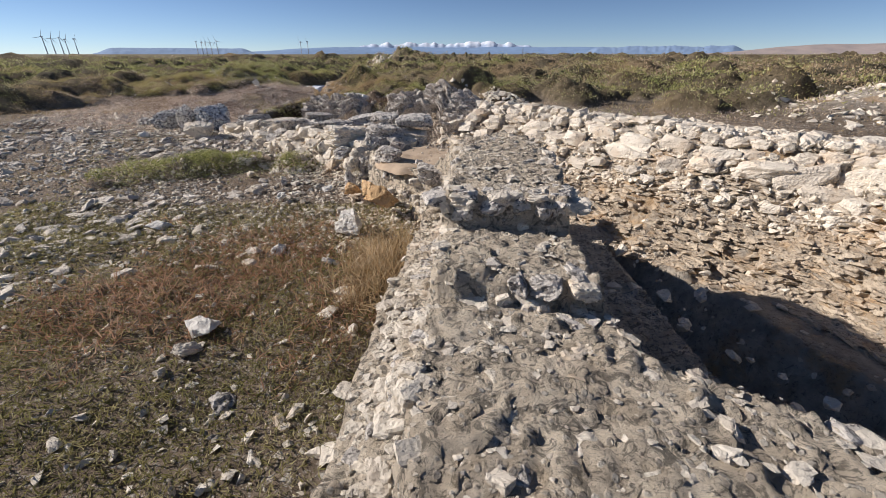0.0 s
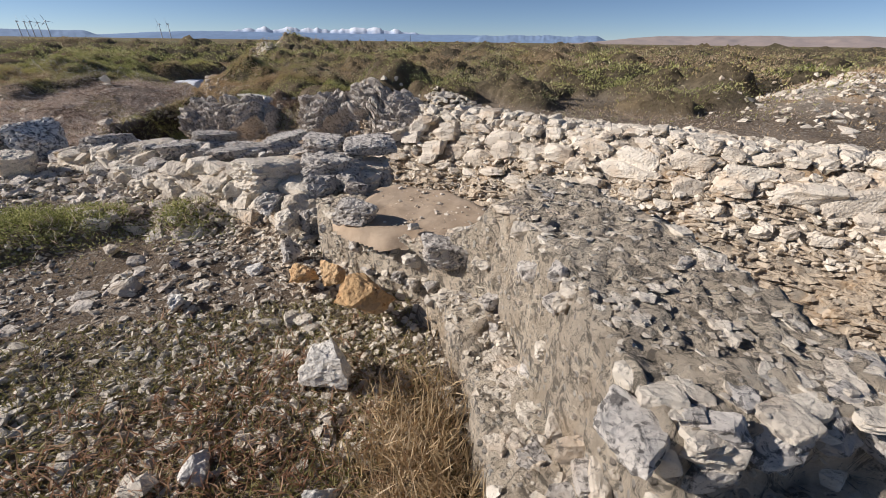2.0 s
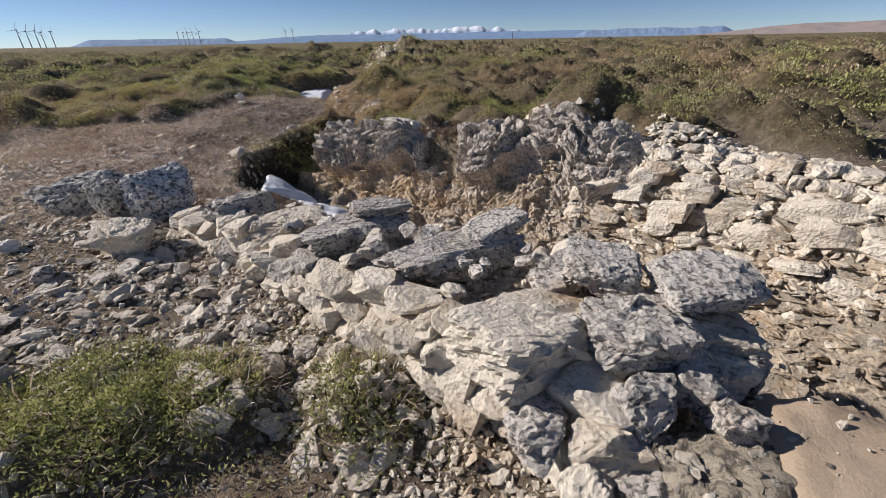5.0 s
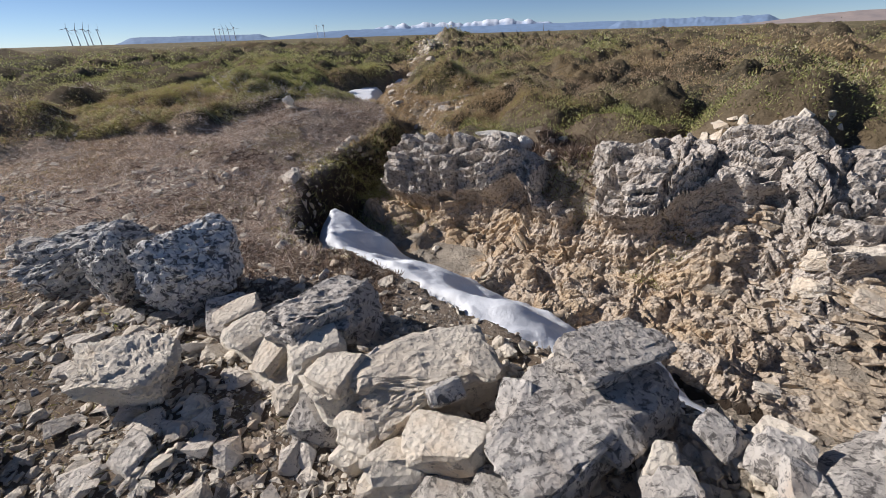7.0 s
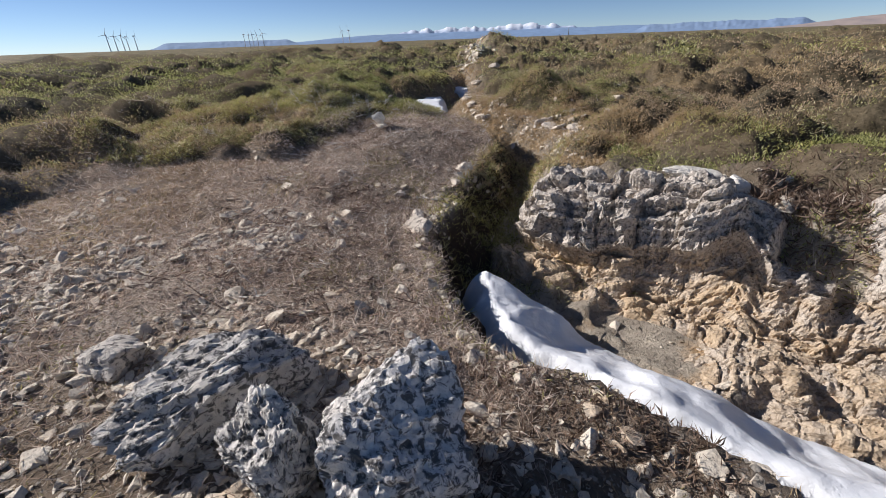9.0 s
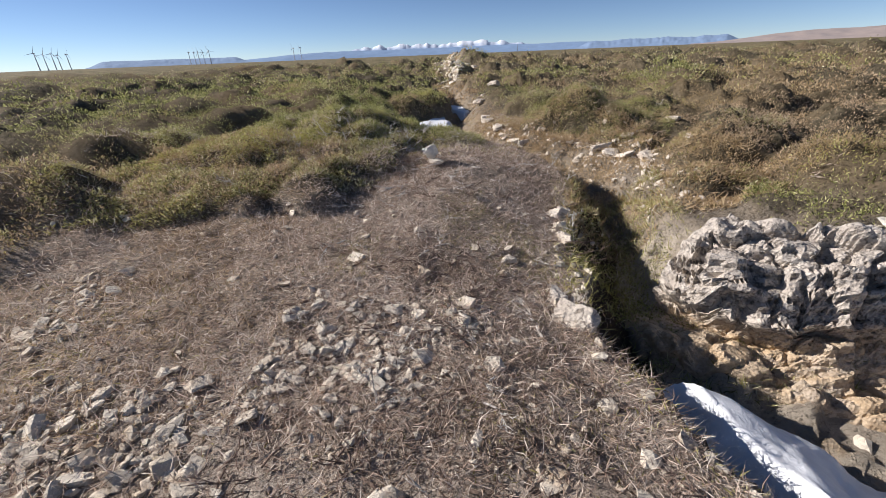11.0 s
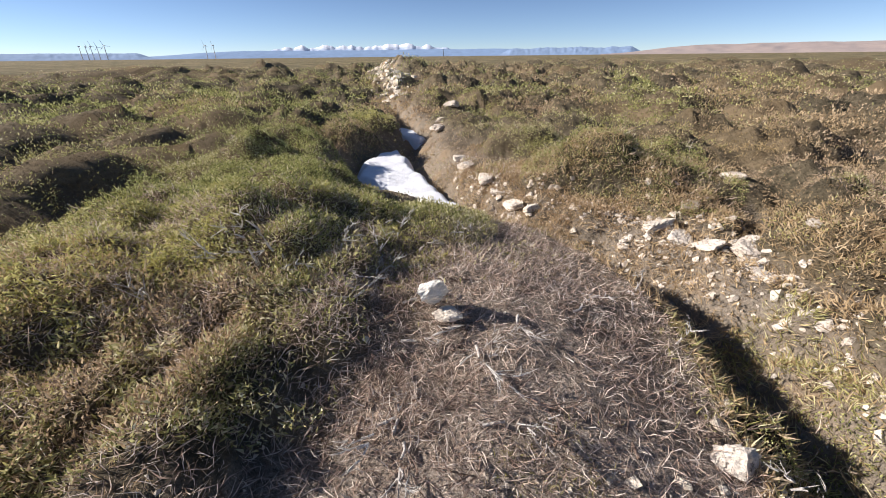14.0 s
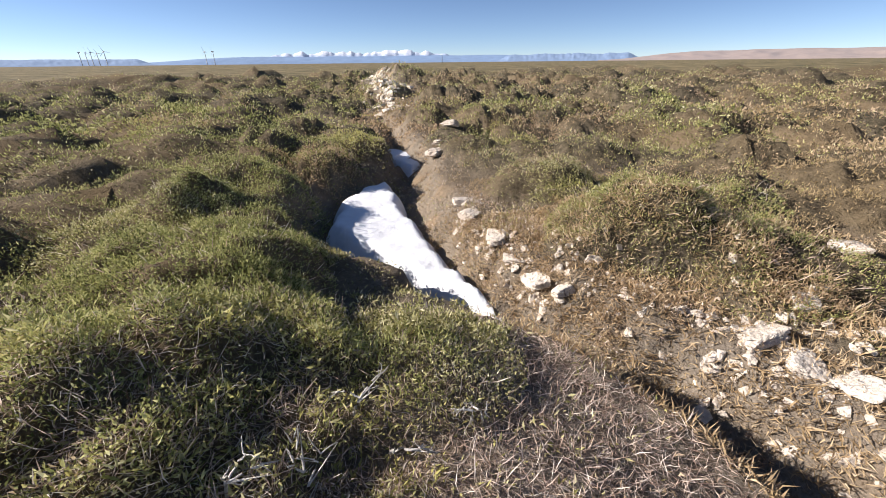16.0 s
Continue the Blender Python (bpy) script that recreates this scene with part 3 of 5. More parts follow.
        table = rng.uniform(-1, 1, 64)
        f = np.abs(b - i - 0.5) * 2
        p[:, :2] *= (1 + 0.06 * table[i % 64] - 0.07 * np.clip(f - 0.6, 0, 1) / 0.4)[:, None]
    fine = np.array([noise.fractal(Vector(q) * 3.4 + o, 0.7, 2.2, 5) for q in p])
    d = rough * (fine + 0.7 * wave)
    if pits:
        d = d - pits * np.clip(np.array([noise.turbulence(Vector(q) * 5 + o, 3, True) for q in p]) - 0.35, 0, 1)
    p = p + unit(p) * d[:, None]
    return p / np.abs(p).max(), g


LIB = {0: [shard(50 + i, 8) for i in range(24)], 1: [shard(100 + i, 11) for i in range(24)], 2: [shard(200 + i, 15) for i in range(20)],
       "slab": [shard(300 + i, 15, True) for i in range(20)], "block": [quarried(400 + i, 4, 3, 0.10, 0.2, 6) for i in range(16)]}


def spins(n, tilt=0.35, rng=RNG, normals=None):
    """Random turns: any heading, leaning by about tilt."""
    a, b, c = rng.uniform(0, 6.283, n), rng.normal(0, tilt, n), rng.normal(0, tilt, n)
    out = np.empty((n, 3, 3))
    for i in range(n):
        m = Euler((b[i], c[i], a[i])).to_matrix()
        if normals is not None:
            m = Vector((0, 0, 1)).rotation_difference(Vector(normals[i])).to_matrix() @ m
        out[i] = m
    return out


def stones_mesh(name, lib, pos, scale, turn, mats, parent=None, flat=True):
    """Many loose stones in one mesh."""
    vs, fs, o = [], [], 0
    shapes = LIB[lib]
    for k, (v, f) in enumerate(shapes):
        sel = np.arange(k, len(pos), len(shapes))
        if not len(sel):
            continue
        w = np.einsum("nij,nvj->nvi", turn[sel], v[None] * scale[sel][:, None, :]) + pos[sel][:, None, :]
        g = f[None] + (np.arange(len(sel)) * len(v))[:, None, None] + o
        vs.append(w.reshape(-1, 3))
        fs.append(g.reshape(-1, 3))
        o += len(sel) * len(v)
    return link_mesh(name, np.vstack(vs), np.vstack(fs), mats, parent, flat)


SHARED = {}


def shape_data(lib, i, mat):
    key = (lib, i % len(LIB[lib]), mat.name)
    if key not in SHARED:
        v, f = LIB[lib][key[1]]
        ob = link_mesh("stone", v, f, mat, flat=True)
        SHARED[key] = ob.data
        bpy.data.objects.remove(ob)
    return SHARED[key]


def piece(name, lib, i, mat, pos, scale, turn, parent):
    """One stone, a part of a wall, that shares its mesh with its like."""
    ob = new(name, shape_data(lib, i, mat))
    ob.parent = parent
    ob.matrix_basis = Matrix.Translation(Vector(pos)) @ Matrix(turn.tolist()).to_4x4() @ Matrix.Diagonal((*scale, 1))
    return ob


def boulder(name, label, seed, at, size, mat, turn=(0, 0, 0), blocky=False, sink=0.12, level=4, rough=0.14, cuts=13, category="rock", base=None, group=""):
    if level > 4:
        v, f = quarried(seed, 28, 0, 0.11, 0.26, cuts, 0.19)
    elif blocky or cuts < 13 or level < 4:
        v, f = quarried(seed, 14, 5, 0.09, 0.22, 6, 0.12) if blocky else crag(seed, 8 if level > 3 else 5, rough, 13, False)
    else:
        v, f = rock_shape(seed, level, False, rough, cuts)
    v = v * np.array(size) / 2 * 1.1
    m = np.array(Euler([radians(a) for a in turn]).to_matrix())
    v = v @ m.T
    v[:, 2] -= v[:, 2].min()
    ob = link_mesh(name, v, f, mat, flat=True)
    z = float(top_z(np.array(at[0]), np.array(at[1]))) if base is None else base
    ob.location = (at[0], at[1], z - sink * size[2])
    return tagged(ob, label, category, group)


# ---- ruined masonry wall ----
XL = ([-6, 1.0, 1.5, 2.5, 3.5, 3.95, 4.3, 4.6, 4.85, 5.1, 5.6], [-0.3, -0.25, -0.25, -0.13, 0.03, 0.0, -0.28, -0.58, -0.8, -0.98, -1.2])
XR = ([-6, 0.8, 1.25, 1.36, 1.8, 2.4, 3.6, 4.2, 4.75, 5.1, 5.6, 6.2], [1.75, 1.75, 1.3, 0.98, 0.9, 0.85, 1.0, 0.9, 0.58, 0.34, 0.14, -0.1])
A2, B2, HALF2 = (-0.65, 5.95), (-3.72, 8.65), 0.56
LEN2 = math.hypot(B2[0] - A2[0], B2[1] - A2[1])
U2 = ((B2[0] - A2[0]) / LEN2, (B2[1] - A2[1]) / LEN2)
N2 = (-U2[1], U2[0])


def along2(s, d, z=0.0):
    """A point s metres along the far wall, d metres to its sunny side."""
    return (A2[0] + U2[0] * s + N2[0] * d, A2[1] + U2[1] * s + N2[1] * d, z)


def wall_near(x, y):
    rag = fbm(x * 5, y * 5, 4, 61, 0.65) * 0.9
    xl, xr = np.interp(y, *XL), np.interp(y, *XR)
    top = np.interp(y + fbm(x * 3, y * 3, 3, 63) * 0.09 + 0.14 * (x - 0.1), [-6, 1.83, 1.88, 2.42, 2.47, 3.4, 4.15, 4.4, 6], [0.24, 0.27, 0.42, 0.45, 0.66, 0.70, 0.70, 0.70, 0.70])
    top = np.minimum(top, np.interp(y - np.clip(x, 0, 1.2) * 0.75 + fbm(x * 3, y * 3, 3, 67) * 0.3, [0, 3.95, 4.15, 4.45, 7], [0.9, 0.72, 0.52, 0.29, 0.28]))
    top = np.where(x > 1.02, np.minimum(top, 0.25), top)
    k = smooth((x - xl) / np.where(y > 4.25, 0.4, 0.16) + rag * 0.7 + np.where(y > 4.25, 0.55, 0.1)) * smooth((xr - x) / 0.10 + rag + 0.1) * smooth((5.75 - y) / 0.2)
    h = -0.9 + (top + 0.9) * k
    ledge = smooth((x - xl + 0.30) / 0.10 + rag) * smooth((xr - x) / 0.1) * smooth((4.3 - y) / 0.2)
    return np.maximum(h, -0.9 + (0.92 + fbm(x * 2, y * 2, 2, 65) * 0.25) * ledge)


def wall_far(x, y):
    rag = fbm(x * 5, y * 5, 4, 71, 0.65) * 0.8
    s = (x - A2[0]) * U2[0] + (y - A2[1]) * U2[1]
    d = (x - A2[0]) * N2[0] + (y - A2[1]) * N2[1]
    top = np.interp(s, [0, 0.3, 0.9, 2, LEN2], [0.30, 0.34, 0.26, 0.20, 0.12]) - 0.07 * np.maximum(d, 0)
    half = np.where(d < 0, np.interp(s, [0, 2.0, 2.9, LEN2], [HALF2, HALF2, 0.25, 0.12]), HALF2)
    k = smooth((half - np.abs(d)) / 0.16 + rag + 0.15) * smooth((s + 0.25) / 0.2 + rag) * smooth((LEN2 + 0.1 - s) / 0.2 + rag)
    foot = smooth((half + np.where(d < 0, 0.05, 0.25) - np.abs(d)) / 0.3 + rag * 0.5) * smooth((s + 0.3) / 0.2) * smooth((LEN2 - s) / 0.2)
    return np.maximum(-0.9 + (top + 0.9) * k, -0.9 + 1.0 * foot)


def wall_patch(name, fn, x0, x1, y0, y1, step, parent):
    xs, ys = np.arange(x0, x1, step), np.arange(y0, y1, step)
    gx, gy = np.meshgrid(xs, ys)
    z = fn(gx, gy)
    z = z + fbm(gx * 6, gy * 6, 3, 81) * 0.04 + np.abs(fbm(gx * 11, gy * 11, 3, 85, 0.7)) * 0.09 + fbm(gx * 26, gy * 26, 1, 88) * 0.03
    z = np.maximum(z, ground_z(gx, gy) - 0.14)
    f = grid_faces(len(xs), len(ys))
    zz = (z - ground_z(gx, gy)).ravel()
    f = f[(zz[f].max(axis=1) > -0.12)]
    jig = (np.stack([fbm(gx * 9, z * 9 + gy * 3, 3, 91), fbm(gy * 9, z * 9 + gx * 3, 3, 95)], -1) * 0.05)
    v = np.stack([gx + jig[..., 0], gy + jig[..., 1], z], -1).reshape(-1, 3)
    used = np.unique(f)
    remap = np.full(len(v), -1)
    remap[used] = np.arange(len(used))
    return link_mesh(name, v[used], remap[f], MASON, parent)


old_wall = thing("masonry_wall", "broken pale rubble masonry wall with stepped weathered top", "wall", kind="structure")
part_core = wall_patch("core", wall_near, -0.95, 2.2, -2.4, 5.9, 0.028, old_wall)
far_wall = thing("ruined_wall", "collapsed grey limestone wall with loose blocks on top", "wall", kind="structure")
wall_patch("core", wall_far, -4.9, 0.4, 5.2, 9.3, 0.03, far_wall)


def top_z(x, y):
    return np.maximum(ground_z(x, y), np.maximum(np.where(np.asarray(y) < 5.9, wall_near(x, y), -9), wall_far(x, y)))


# large bedded blocks laid obliquely across the far wall, from its near end: centre, top, size, heading, tilt
for i, (x, y, z, size, yaw, tilt) in enumerate([
        (-1.28, 6.08, 0.53, (0.82, 0.52, 0.32), 30, (-3, 6)), (-0.86, 5.98, 0.55, (0.5, 0.42, 0.26), 5, (5, -4)), (-0.42, 6.22, 0.66, (0.56, 0.44, 0.17), 12, (4, -3)), (-0.86, 6.40, 0.64, (0.46, 0.38, 0.16), -20, (6, 5)), (-0.72, 6.05, 0.54, (0.62, 0.42, 0.22), 30, (6, 8)), (-0.45, 6.1, 0.48, (0.5, 0.4, 0.3), -8, (2, 4)),
        (-1.64, 7.00, 0.49, (1.16, 0.56, 0.28), 32, (-5, 2)), (-1.35, 7.22, 0.53, (0.62, 0.34, 0.12), 36, (3, -6)), (-2.36, 7.50, 0.45, (1.00, 0.48, 0.27), 35, (-4, 3)), (-2.20, 7.72, 0.50, (0.55, 0.3, 0.12), 30, (5, 4)),
        (-2.98, 7.74, 0.41, (0.66, 0.42, 0.28), 22, (3, -4)), (-3.58, 8.20, 0.41, (0.66, 0.52, 0.40), 45, (-4, 5)), (-0.95, 6.62, 0.50, (0.66, 0.42, 0.24), 30, (8, 3))]):
    v, f = quarried(700 + i, 18, 3 if i % 2 else 0, 0.11, 0.14, 6, 0.14)
    ob = link_mesh("block", v * np.array(size) / 2 * 1.06, f, GREY if i % 5 else LIME_ONE, far_wall, True)
    ob.matrix_basis = pose(x, y, z - size[2] / 2, tilt[0], tilt[1], yaw)
# stones lying over the wall's top
for i in range(80):
    t, d = RNG.uniform(0, LEN2 - 0.2), RNG.uniform(-0.62, 0.5)
    w = RNG.uniform(0.07, 0.2)
    x, y, _ = along2(t, d)
    z = np.interp(t, [0, 1, LEN2], [0.52, 0.44, 0.34]) - 0.12 * abs(d)
    if t > 2.1 and d < 0:
        continue
    piece("stone", "block", i, GREY if i % 3 else LIME_ONE, (x, y, z), (w * 0.6, w * RNG.uniform(0.35, 0.6), w * RNG.uniform(0.18, 0.34)), spins(1, 0.3)[0], far_wall)
# broken pieces heaped at its near end: place, top, size, heading
for i, (x, y, z, size, yaw, lean) in enumerate([
        (-0.92, 5.70, 0.44, (0.36, 0.26, 0.30), 30, 18), (-1.12, 5.60, 0.36, (0.30, 0.24, 0.32), -20, -12), (-0.66, 5.76, 0.45, (0.34, 0.30, 0.26), 65, 14), (-0.78, 5.52, 0.30, (0.38, 0.20, 0.24), 40, 25), (-0.5, 5.84, 0.42, (0.3, 0.26, 0.24), 10, -10),
        (-1.34, 5.72, 0.36, (0.40, 0.26, 0.26), 55, 8), (-0.98, 5.42, 0.25, (0.26, 0.2, 0.24), 15, 20), (-1.22, 5.44, 0.22, (0.24, 0.2, 0.2), 70, -14), (-0.34, 5.92, 0.40, (0.24, 0.2, 0.22), 33, 6), (-0.62, 5.58, 0.40, (0.22, 0.2, 0.16), 80, 20)]):
    v, f = quarried(740 + i, 11, 2, 0.10, 0.28, 9, 0.15)
    ob = link_mesh("block", v * np.array(size) / 2 * 1.1, f, LIME_ONE if i % 3 == 1 else GREY, far_wall, True)
    ob.matrix_basis = pose(x, y, z - size[2] / 2, lean, lean * 0.5, yaw)

# coursed stones in the sunny face of the far wall
for row in range(4):
    s = -0.1 + 0.1 * (row % 2)
    while s < LEN2 + 0.1:
        w = RNG.uniform(0.16, 0.42)
        hgt = RNG.uniform(0.085, 0.15)
        z0 = np.interp(s, [0, LEN2], [-0.03, 0.05]) + row * 0.105
        if z0 < np.interp(s, [0, 1, LEN2], [0.42, 0.36, 0.22]) and RNG.random() < 0.9:
            x, y, _ = along2(s + w / 2, HALF2 - 0.04 * row + RNG.normal(0, 0.025))
            m = np.array(Euler((RNG.normal(0, 0.2), RNG.normal(0, 0.2), math.atan2(U2[1], U2[0]) + RNG.normal(0, 0.3))).to_matrix())
            piece("stone", "block", int(RNG.integers(99)), LIME_ONE if RNG.random() < 0.92 else GREY, (x, y, z0 + 0.03), (w * 0.6, RNG.uniform(0.11, 0.18), hgt * 0.68), m, far_wall)
        s += w * 0.93

# broken edge of the near wall's two steps
for y0, z0, xs in ((2.47, 0.665, (-0.14, 0.80)), (1.88, 0.430, (0.2, 0.74))):
    x, i = xs[0], 0
    while x < xs[1]:
        w = RNG.uniform(0.10, 0.22)
        h = RNG.uniform(0.09, 0.15)
        v, f = quarried(int(800 + 40 * y0 + i), 7, 3, 0.11, 0.25, 6, 0.1)
        ob = link_mesh("stone", v * np.array((w * 0.56, 0.13, h * 0.55)), f, GREY if RNG.random() < 0.6 else LIME_ONE, old_wall, True)
        ob.matrix_basis = pose(x + w / 2, y0 - 0.14 * (x + w / 2 - 0.1) + RNG.uniform(0.03, 0.07), z0 - h * 0.5, RNG.normal(0, 5), RNG.normal(0, 5), RNG.normal(-8, 9))
        x += w * 0.95
        i += 1

# stones bedded in the near wall: its rim, its steps and its left face
count = 0
for k in range(900):
    y = RNG.uniform(0.4, 5.6)
    edge_x = np.interp(y, *XL)
    pick = RNG.random()
    if pick < 0.45:
        x = edge_x + RNG.normal(0.02, 0.09)
    elif pick < 0.6:
        y = RNG.choice([1.76, 2.50]) + RNG.normal(0, 0.07)
        x = RNG.uniform(-0.15, 0.85)
    elif pick < 0.8:
        x = np.interp(y, *XR) - abs(RNG.normal(0.02, 0.07))
    else:
        x = RNG.uniform(edge_x, np.interp(y, *XR))
        if 4.3 < y < 5.6:
            continue
    z = float(wall_near(np.array([x]), np.array([y]))[0])
    if z < -0.08 or count >= 290:
        continue
    size = np.array([RNG.uniform(0.04, 0.10), RNG.uniform(0.04, 0.08), RNG.uniform(0.025, 0.055)]) * (0.75 if pick >= 0.8 else 1)
    piece("stone", "block", int(RNG.integers(99)), LIME_ONE if RNG.random() < 0.7 else GREY, (x, y, z + 0.014 - size[2] * 0.8), size, spins(1, 0.12)[0], old_wall)
    count += 1

rng = np.random.default_rng(19)
n = 2300
y = rng.uniform(0.2, 5.7, n)
lo, hi = np.interp(y, *XL) - 0.1, np.interp(y, *XR)
x = lo + (hi - lo) * np.where(rng.random(n) < 0.35, rng.beta(0.5, 6, n), rng.random(n))
ok = (wall_near(x, y) > -0.05) & ~((y > 4.4) & (x > lo + 0.45))
x, y = x[ok], y[ok]
r = 0.010 + 0.045 * rng.random(len(x)) ** 3.5
sz = np.stack([r, r * rng.uniform(0.6, 1, len(x)), r * rng.uniform(0.35, 0.7, len(x))], -1)
tagged(stones_mesh("bedded_stones", 1, np.stack([x, y, wall_near(x, y) + 0.016 - sz[:, 2] * 0.4], -1), sz * np.array([1.1, 1.1, 0.42]), spins(len(x), 0.10, rng), LIME, old_wall), kind="stuff")
n = 1300
s, dd = rng.uniform(-0.2, LEN2 - 1.1, n), rng.choice([-1, 1], n, p=[0.35, 0.65]) * rng.normal(HALF2 - 0.1, 0.22, n)
x, y = A2[0] + U2[0] * s + N2[0] * dd, A2[1] + U2[1] * s + N2[1] * dd
r = 0.012 + 0.05 * rng.random(n) ** 2.5
sz = np.stack([r, r * rng.uniform(0.6, 1, n), r * rng.uniform(0.35, 0.8, n)], -1)
tagged(stones_mesh("rubble", 2, np.stack([x, y, np.maximum(wall_far(x, y), ground_z(x, y)) + 0.02], -1), sz, spins(n, 0.5, rng), LIME, far_wall), kind="stuff")

# ---- bank of rubble on the far side of the trench ----
rubble_wall = thing("rubble_wall", "sunlit dry rubble retaining wall of pale broken limestone", "wall", kind="structure")


def on_right(n, y0, y1, out, rng):
    """Points beside the right bank's edge; out: metres from the edge into the trench."""
    pts = np.array(RIGHT)
    y = rng.uniform(y0, y1, n)
    x = np.interp(y, pts[:, 1], pts[:, 0])
    e = 0.05
    tx = np.interp(y + e, pts[:, 1], pts[:, 0]) - np.interp(y - e, pts[:, 1], pts[:, 0])
    ln = np.hypot(tx, 2 * e)
    return x - 2 * e / ln * out, y + tx / ln * out


rng = np.random.default_rng(21)
k = 0
# courses: metres down the bank, shortest and longest stone, height
for row, (down, short, long, tall) in enumerate(((-0.16, 0.12, 0.30, 0.12), (-0.05, 0.10, 0.28, 0.12), (0.06, 0.12, 0.30, 0.13), (0.17, 0.14, 0.34, 0.13), (0.30, 0.32, 0.72, 0.22), (0.46, 0.30, 0.66, 0.20), (0.60, 0.14, 0.4, 0.12))):
    y0 = 2.4 + 0.1 * (row % 2)
    while y0 < 9.7 and k < 300:
        ln = rng.uniform(short, long)
        off = down + rng.normal(0, 0.03)
        x, y = on_right(1, y0, y0 + 0.005, off, rng)
        x2, y2 = on_right(1, y0 + 0.2, y0 + 0.205, off, rng)
        tx, ty = x2[0] - x[0], y2[0] - y[0]
        hgt = tall * rng.uniform(0.8, 1.15)
        m = np.array(Euler((rng.normal(0, 0.12), rng.normal(0, 0.12), math.atan2(ty, tx) + rng.normal(0, 0.14))).to_matrix())
        piece("stone", "block", int(rng.integers(99)), LIME_ONE, (x[0], y[0], float(ground_z(x, y)[0]) + rng.normal(0.015, 0.02)), (ln * 0.56, rng.uniform(0.1, 0.17), hgt * 0.62), m, rubble_wall)
        k += 1
        y0 += ln * abs(ty) / max(math.hypot(tx, ty), 1e-3) * 1.0 + 0.015
# thin beds of rock below the courses
n = 4200
down = rng.uniform(0.5, 1.5, n)
y0 = rng.uniform(0.2, 10.2, n)
down = np.where(y0 > 9.6, rng.uniform(0.05, 1.25, n), down)
pts = np.array(RIGHT)
x = np.interp(y0, pts[:, 1], pts[:, 0])
tx = np.interp(y0 + 0.1, pts[:, 1], pts[:, 0]) - np.interp(y0 - 0.1, pts[:, 1], pts[:, 0])
ln = np.hypot(tx, 0.2)
x, y = x - 0.2 / ln * down, y0 + tx / ln * down
turn = np.stack([np.array(Euler((rng.normal(0, 0.13), rng.normal(0, 0.13), a + rng.normal(0, 0.5))).to_matrix()) for a in np.arctan2(0.2, tx)])
sz = np.stack([rng.uniform(0.03, 0.15, n), rng.uniform(0.03, 0.075, n), rng.uniform(0.010, 0.036, n)], -1)
BEDS = stone_mat("thin_bedded_limestone", (0.62, 0.52, 0.39), (0.46, 0.37, 0.27), (0.18, 0.145, 0.11), 0.40, 0.08)
tagged(stones_mesh("thin_beds", "slab", np.stack([x, y, ground_z(x, y) - 0.004], -1), sz, turn, BEDS, rubble_wall), kind="stuff")
n = 5600
out = rng.uniform(-0.6, 0.75, n)
x, y = on_right(n, -1, 9.4, out, rng)
pos = np.stack([x, y, ground_z(x, y)], -1) + ground_n(x, y) * 0.015
sz = np.stack([rng.uniform(0.02, 0.095, n), rng.uniform(0.02, 0.08, n), rng.uniform(0.012, 0.04, n)], -1)
tagged(stones_mesh("rubble", "slab", pos[:4600], sz[:4600], spins(4600, 0.3, rng), LIME, rubble_wall), kind="stuff")
tagged(stones_mesh("rubble", 1, pos[4600:], sz[4600:] * 0.6, spins(n - 4600, 0.5, rng), LIME, rubble_wall), kind="stuff")


# ---- gravel and loose stones ----
def scatter(n, x0, x1, y0, y1, density, rng):
    x, y = rng.uniform(x0, x1, n), rng.uniform(y0, y1, n)
    k = rng.random(n) < density(x, y)
    return x[k], y[k]


def gravel(name, lib, n, box, density, lo, hi, label, flat=0.55, seed=1, mat=LIME, lift=0.2, power=2.2):
    rng = np.random.default_rng(seed)
    x, y = scatter(n, *box, density, rng)
    r = lo + (hi - lo) * rng.random(len(x)) ** power
    s = np.stack([r, r * rng.uniform(0.6, 1, len(x)), r * rng.uniform(flat * 0.6, flat * 1.2, len(x))], -1)
    pos = np.stack([x, y, top_z(x, y) + s[:, 2] * lift], -1)
    ob = stones_mesh(name, lib, pos, s, spins(len(x), 0.25, rng, ground_n(x, y)), mat)
    return tagged(ob, label, "stones", kind="stuff")


def stony(x, y):
    s = bank_side(x, y) < 0.5
    d = np.where(s, 0.55 + fbm(x * 0.9, y * 0.9, 3, 101) * 1.6, 0)
    d = d * (1 - 0.85 * litter_amount(x, y)) * (1 - 0.75 * ((x > -2.6) & (y < 3.2)))
    d = d * smooth((x + 9.2) / 2.2 + fbm(x, y, 3, 271) * 1.2) * smooth((y + 2.3) / 1.4 + fbm(x, y, 3, 275) * 1.2)
    foot = np.abs((x - A2[0]) * N2[0] + (y - A2[1]) * N2[1]) < 1.3
    return np.clip(np.where(foot & s & (y > 4.5) & (y < 9), d + 0.4, d), 0, 1) * np.where(inside(x, y, TRENCH), 0.15, 1) * (wall_near(x, y) < 0.1)


def outside_walls(x, y):
    return ((x - A2[0]) * N2[0] + (y - A2[1]) * N2[1] > HALF2 + 0.1) & ~inside(x, y, TRENCH)


gravel("gravel", 0, 76000, (-9.8, 0.5, -2.5, 10), stony, 0.007, 0.05, "pale limestone chips strewn over brown soil", seed=2)
gravel("loose_stones", 2, 3000, (-8.5, 0.2, 1, 10.2), stony, 0.03, 0.10, "scattered pale flat limestone pieces", 0.42, seed=3, power=3)
gravel("gravel", 0, 30000, (-4.6, -0.5, 3.2, 8.0), lambda x, y: np.clip(0.45 + fbm(x * 1.3, y * 1.3, 3, 109) * 2, 0, 1) * stony(x, y), 0.008, 0.04, "pale chips fallen from the wall", seed=14)
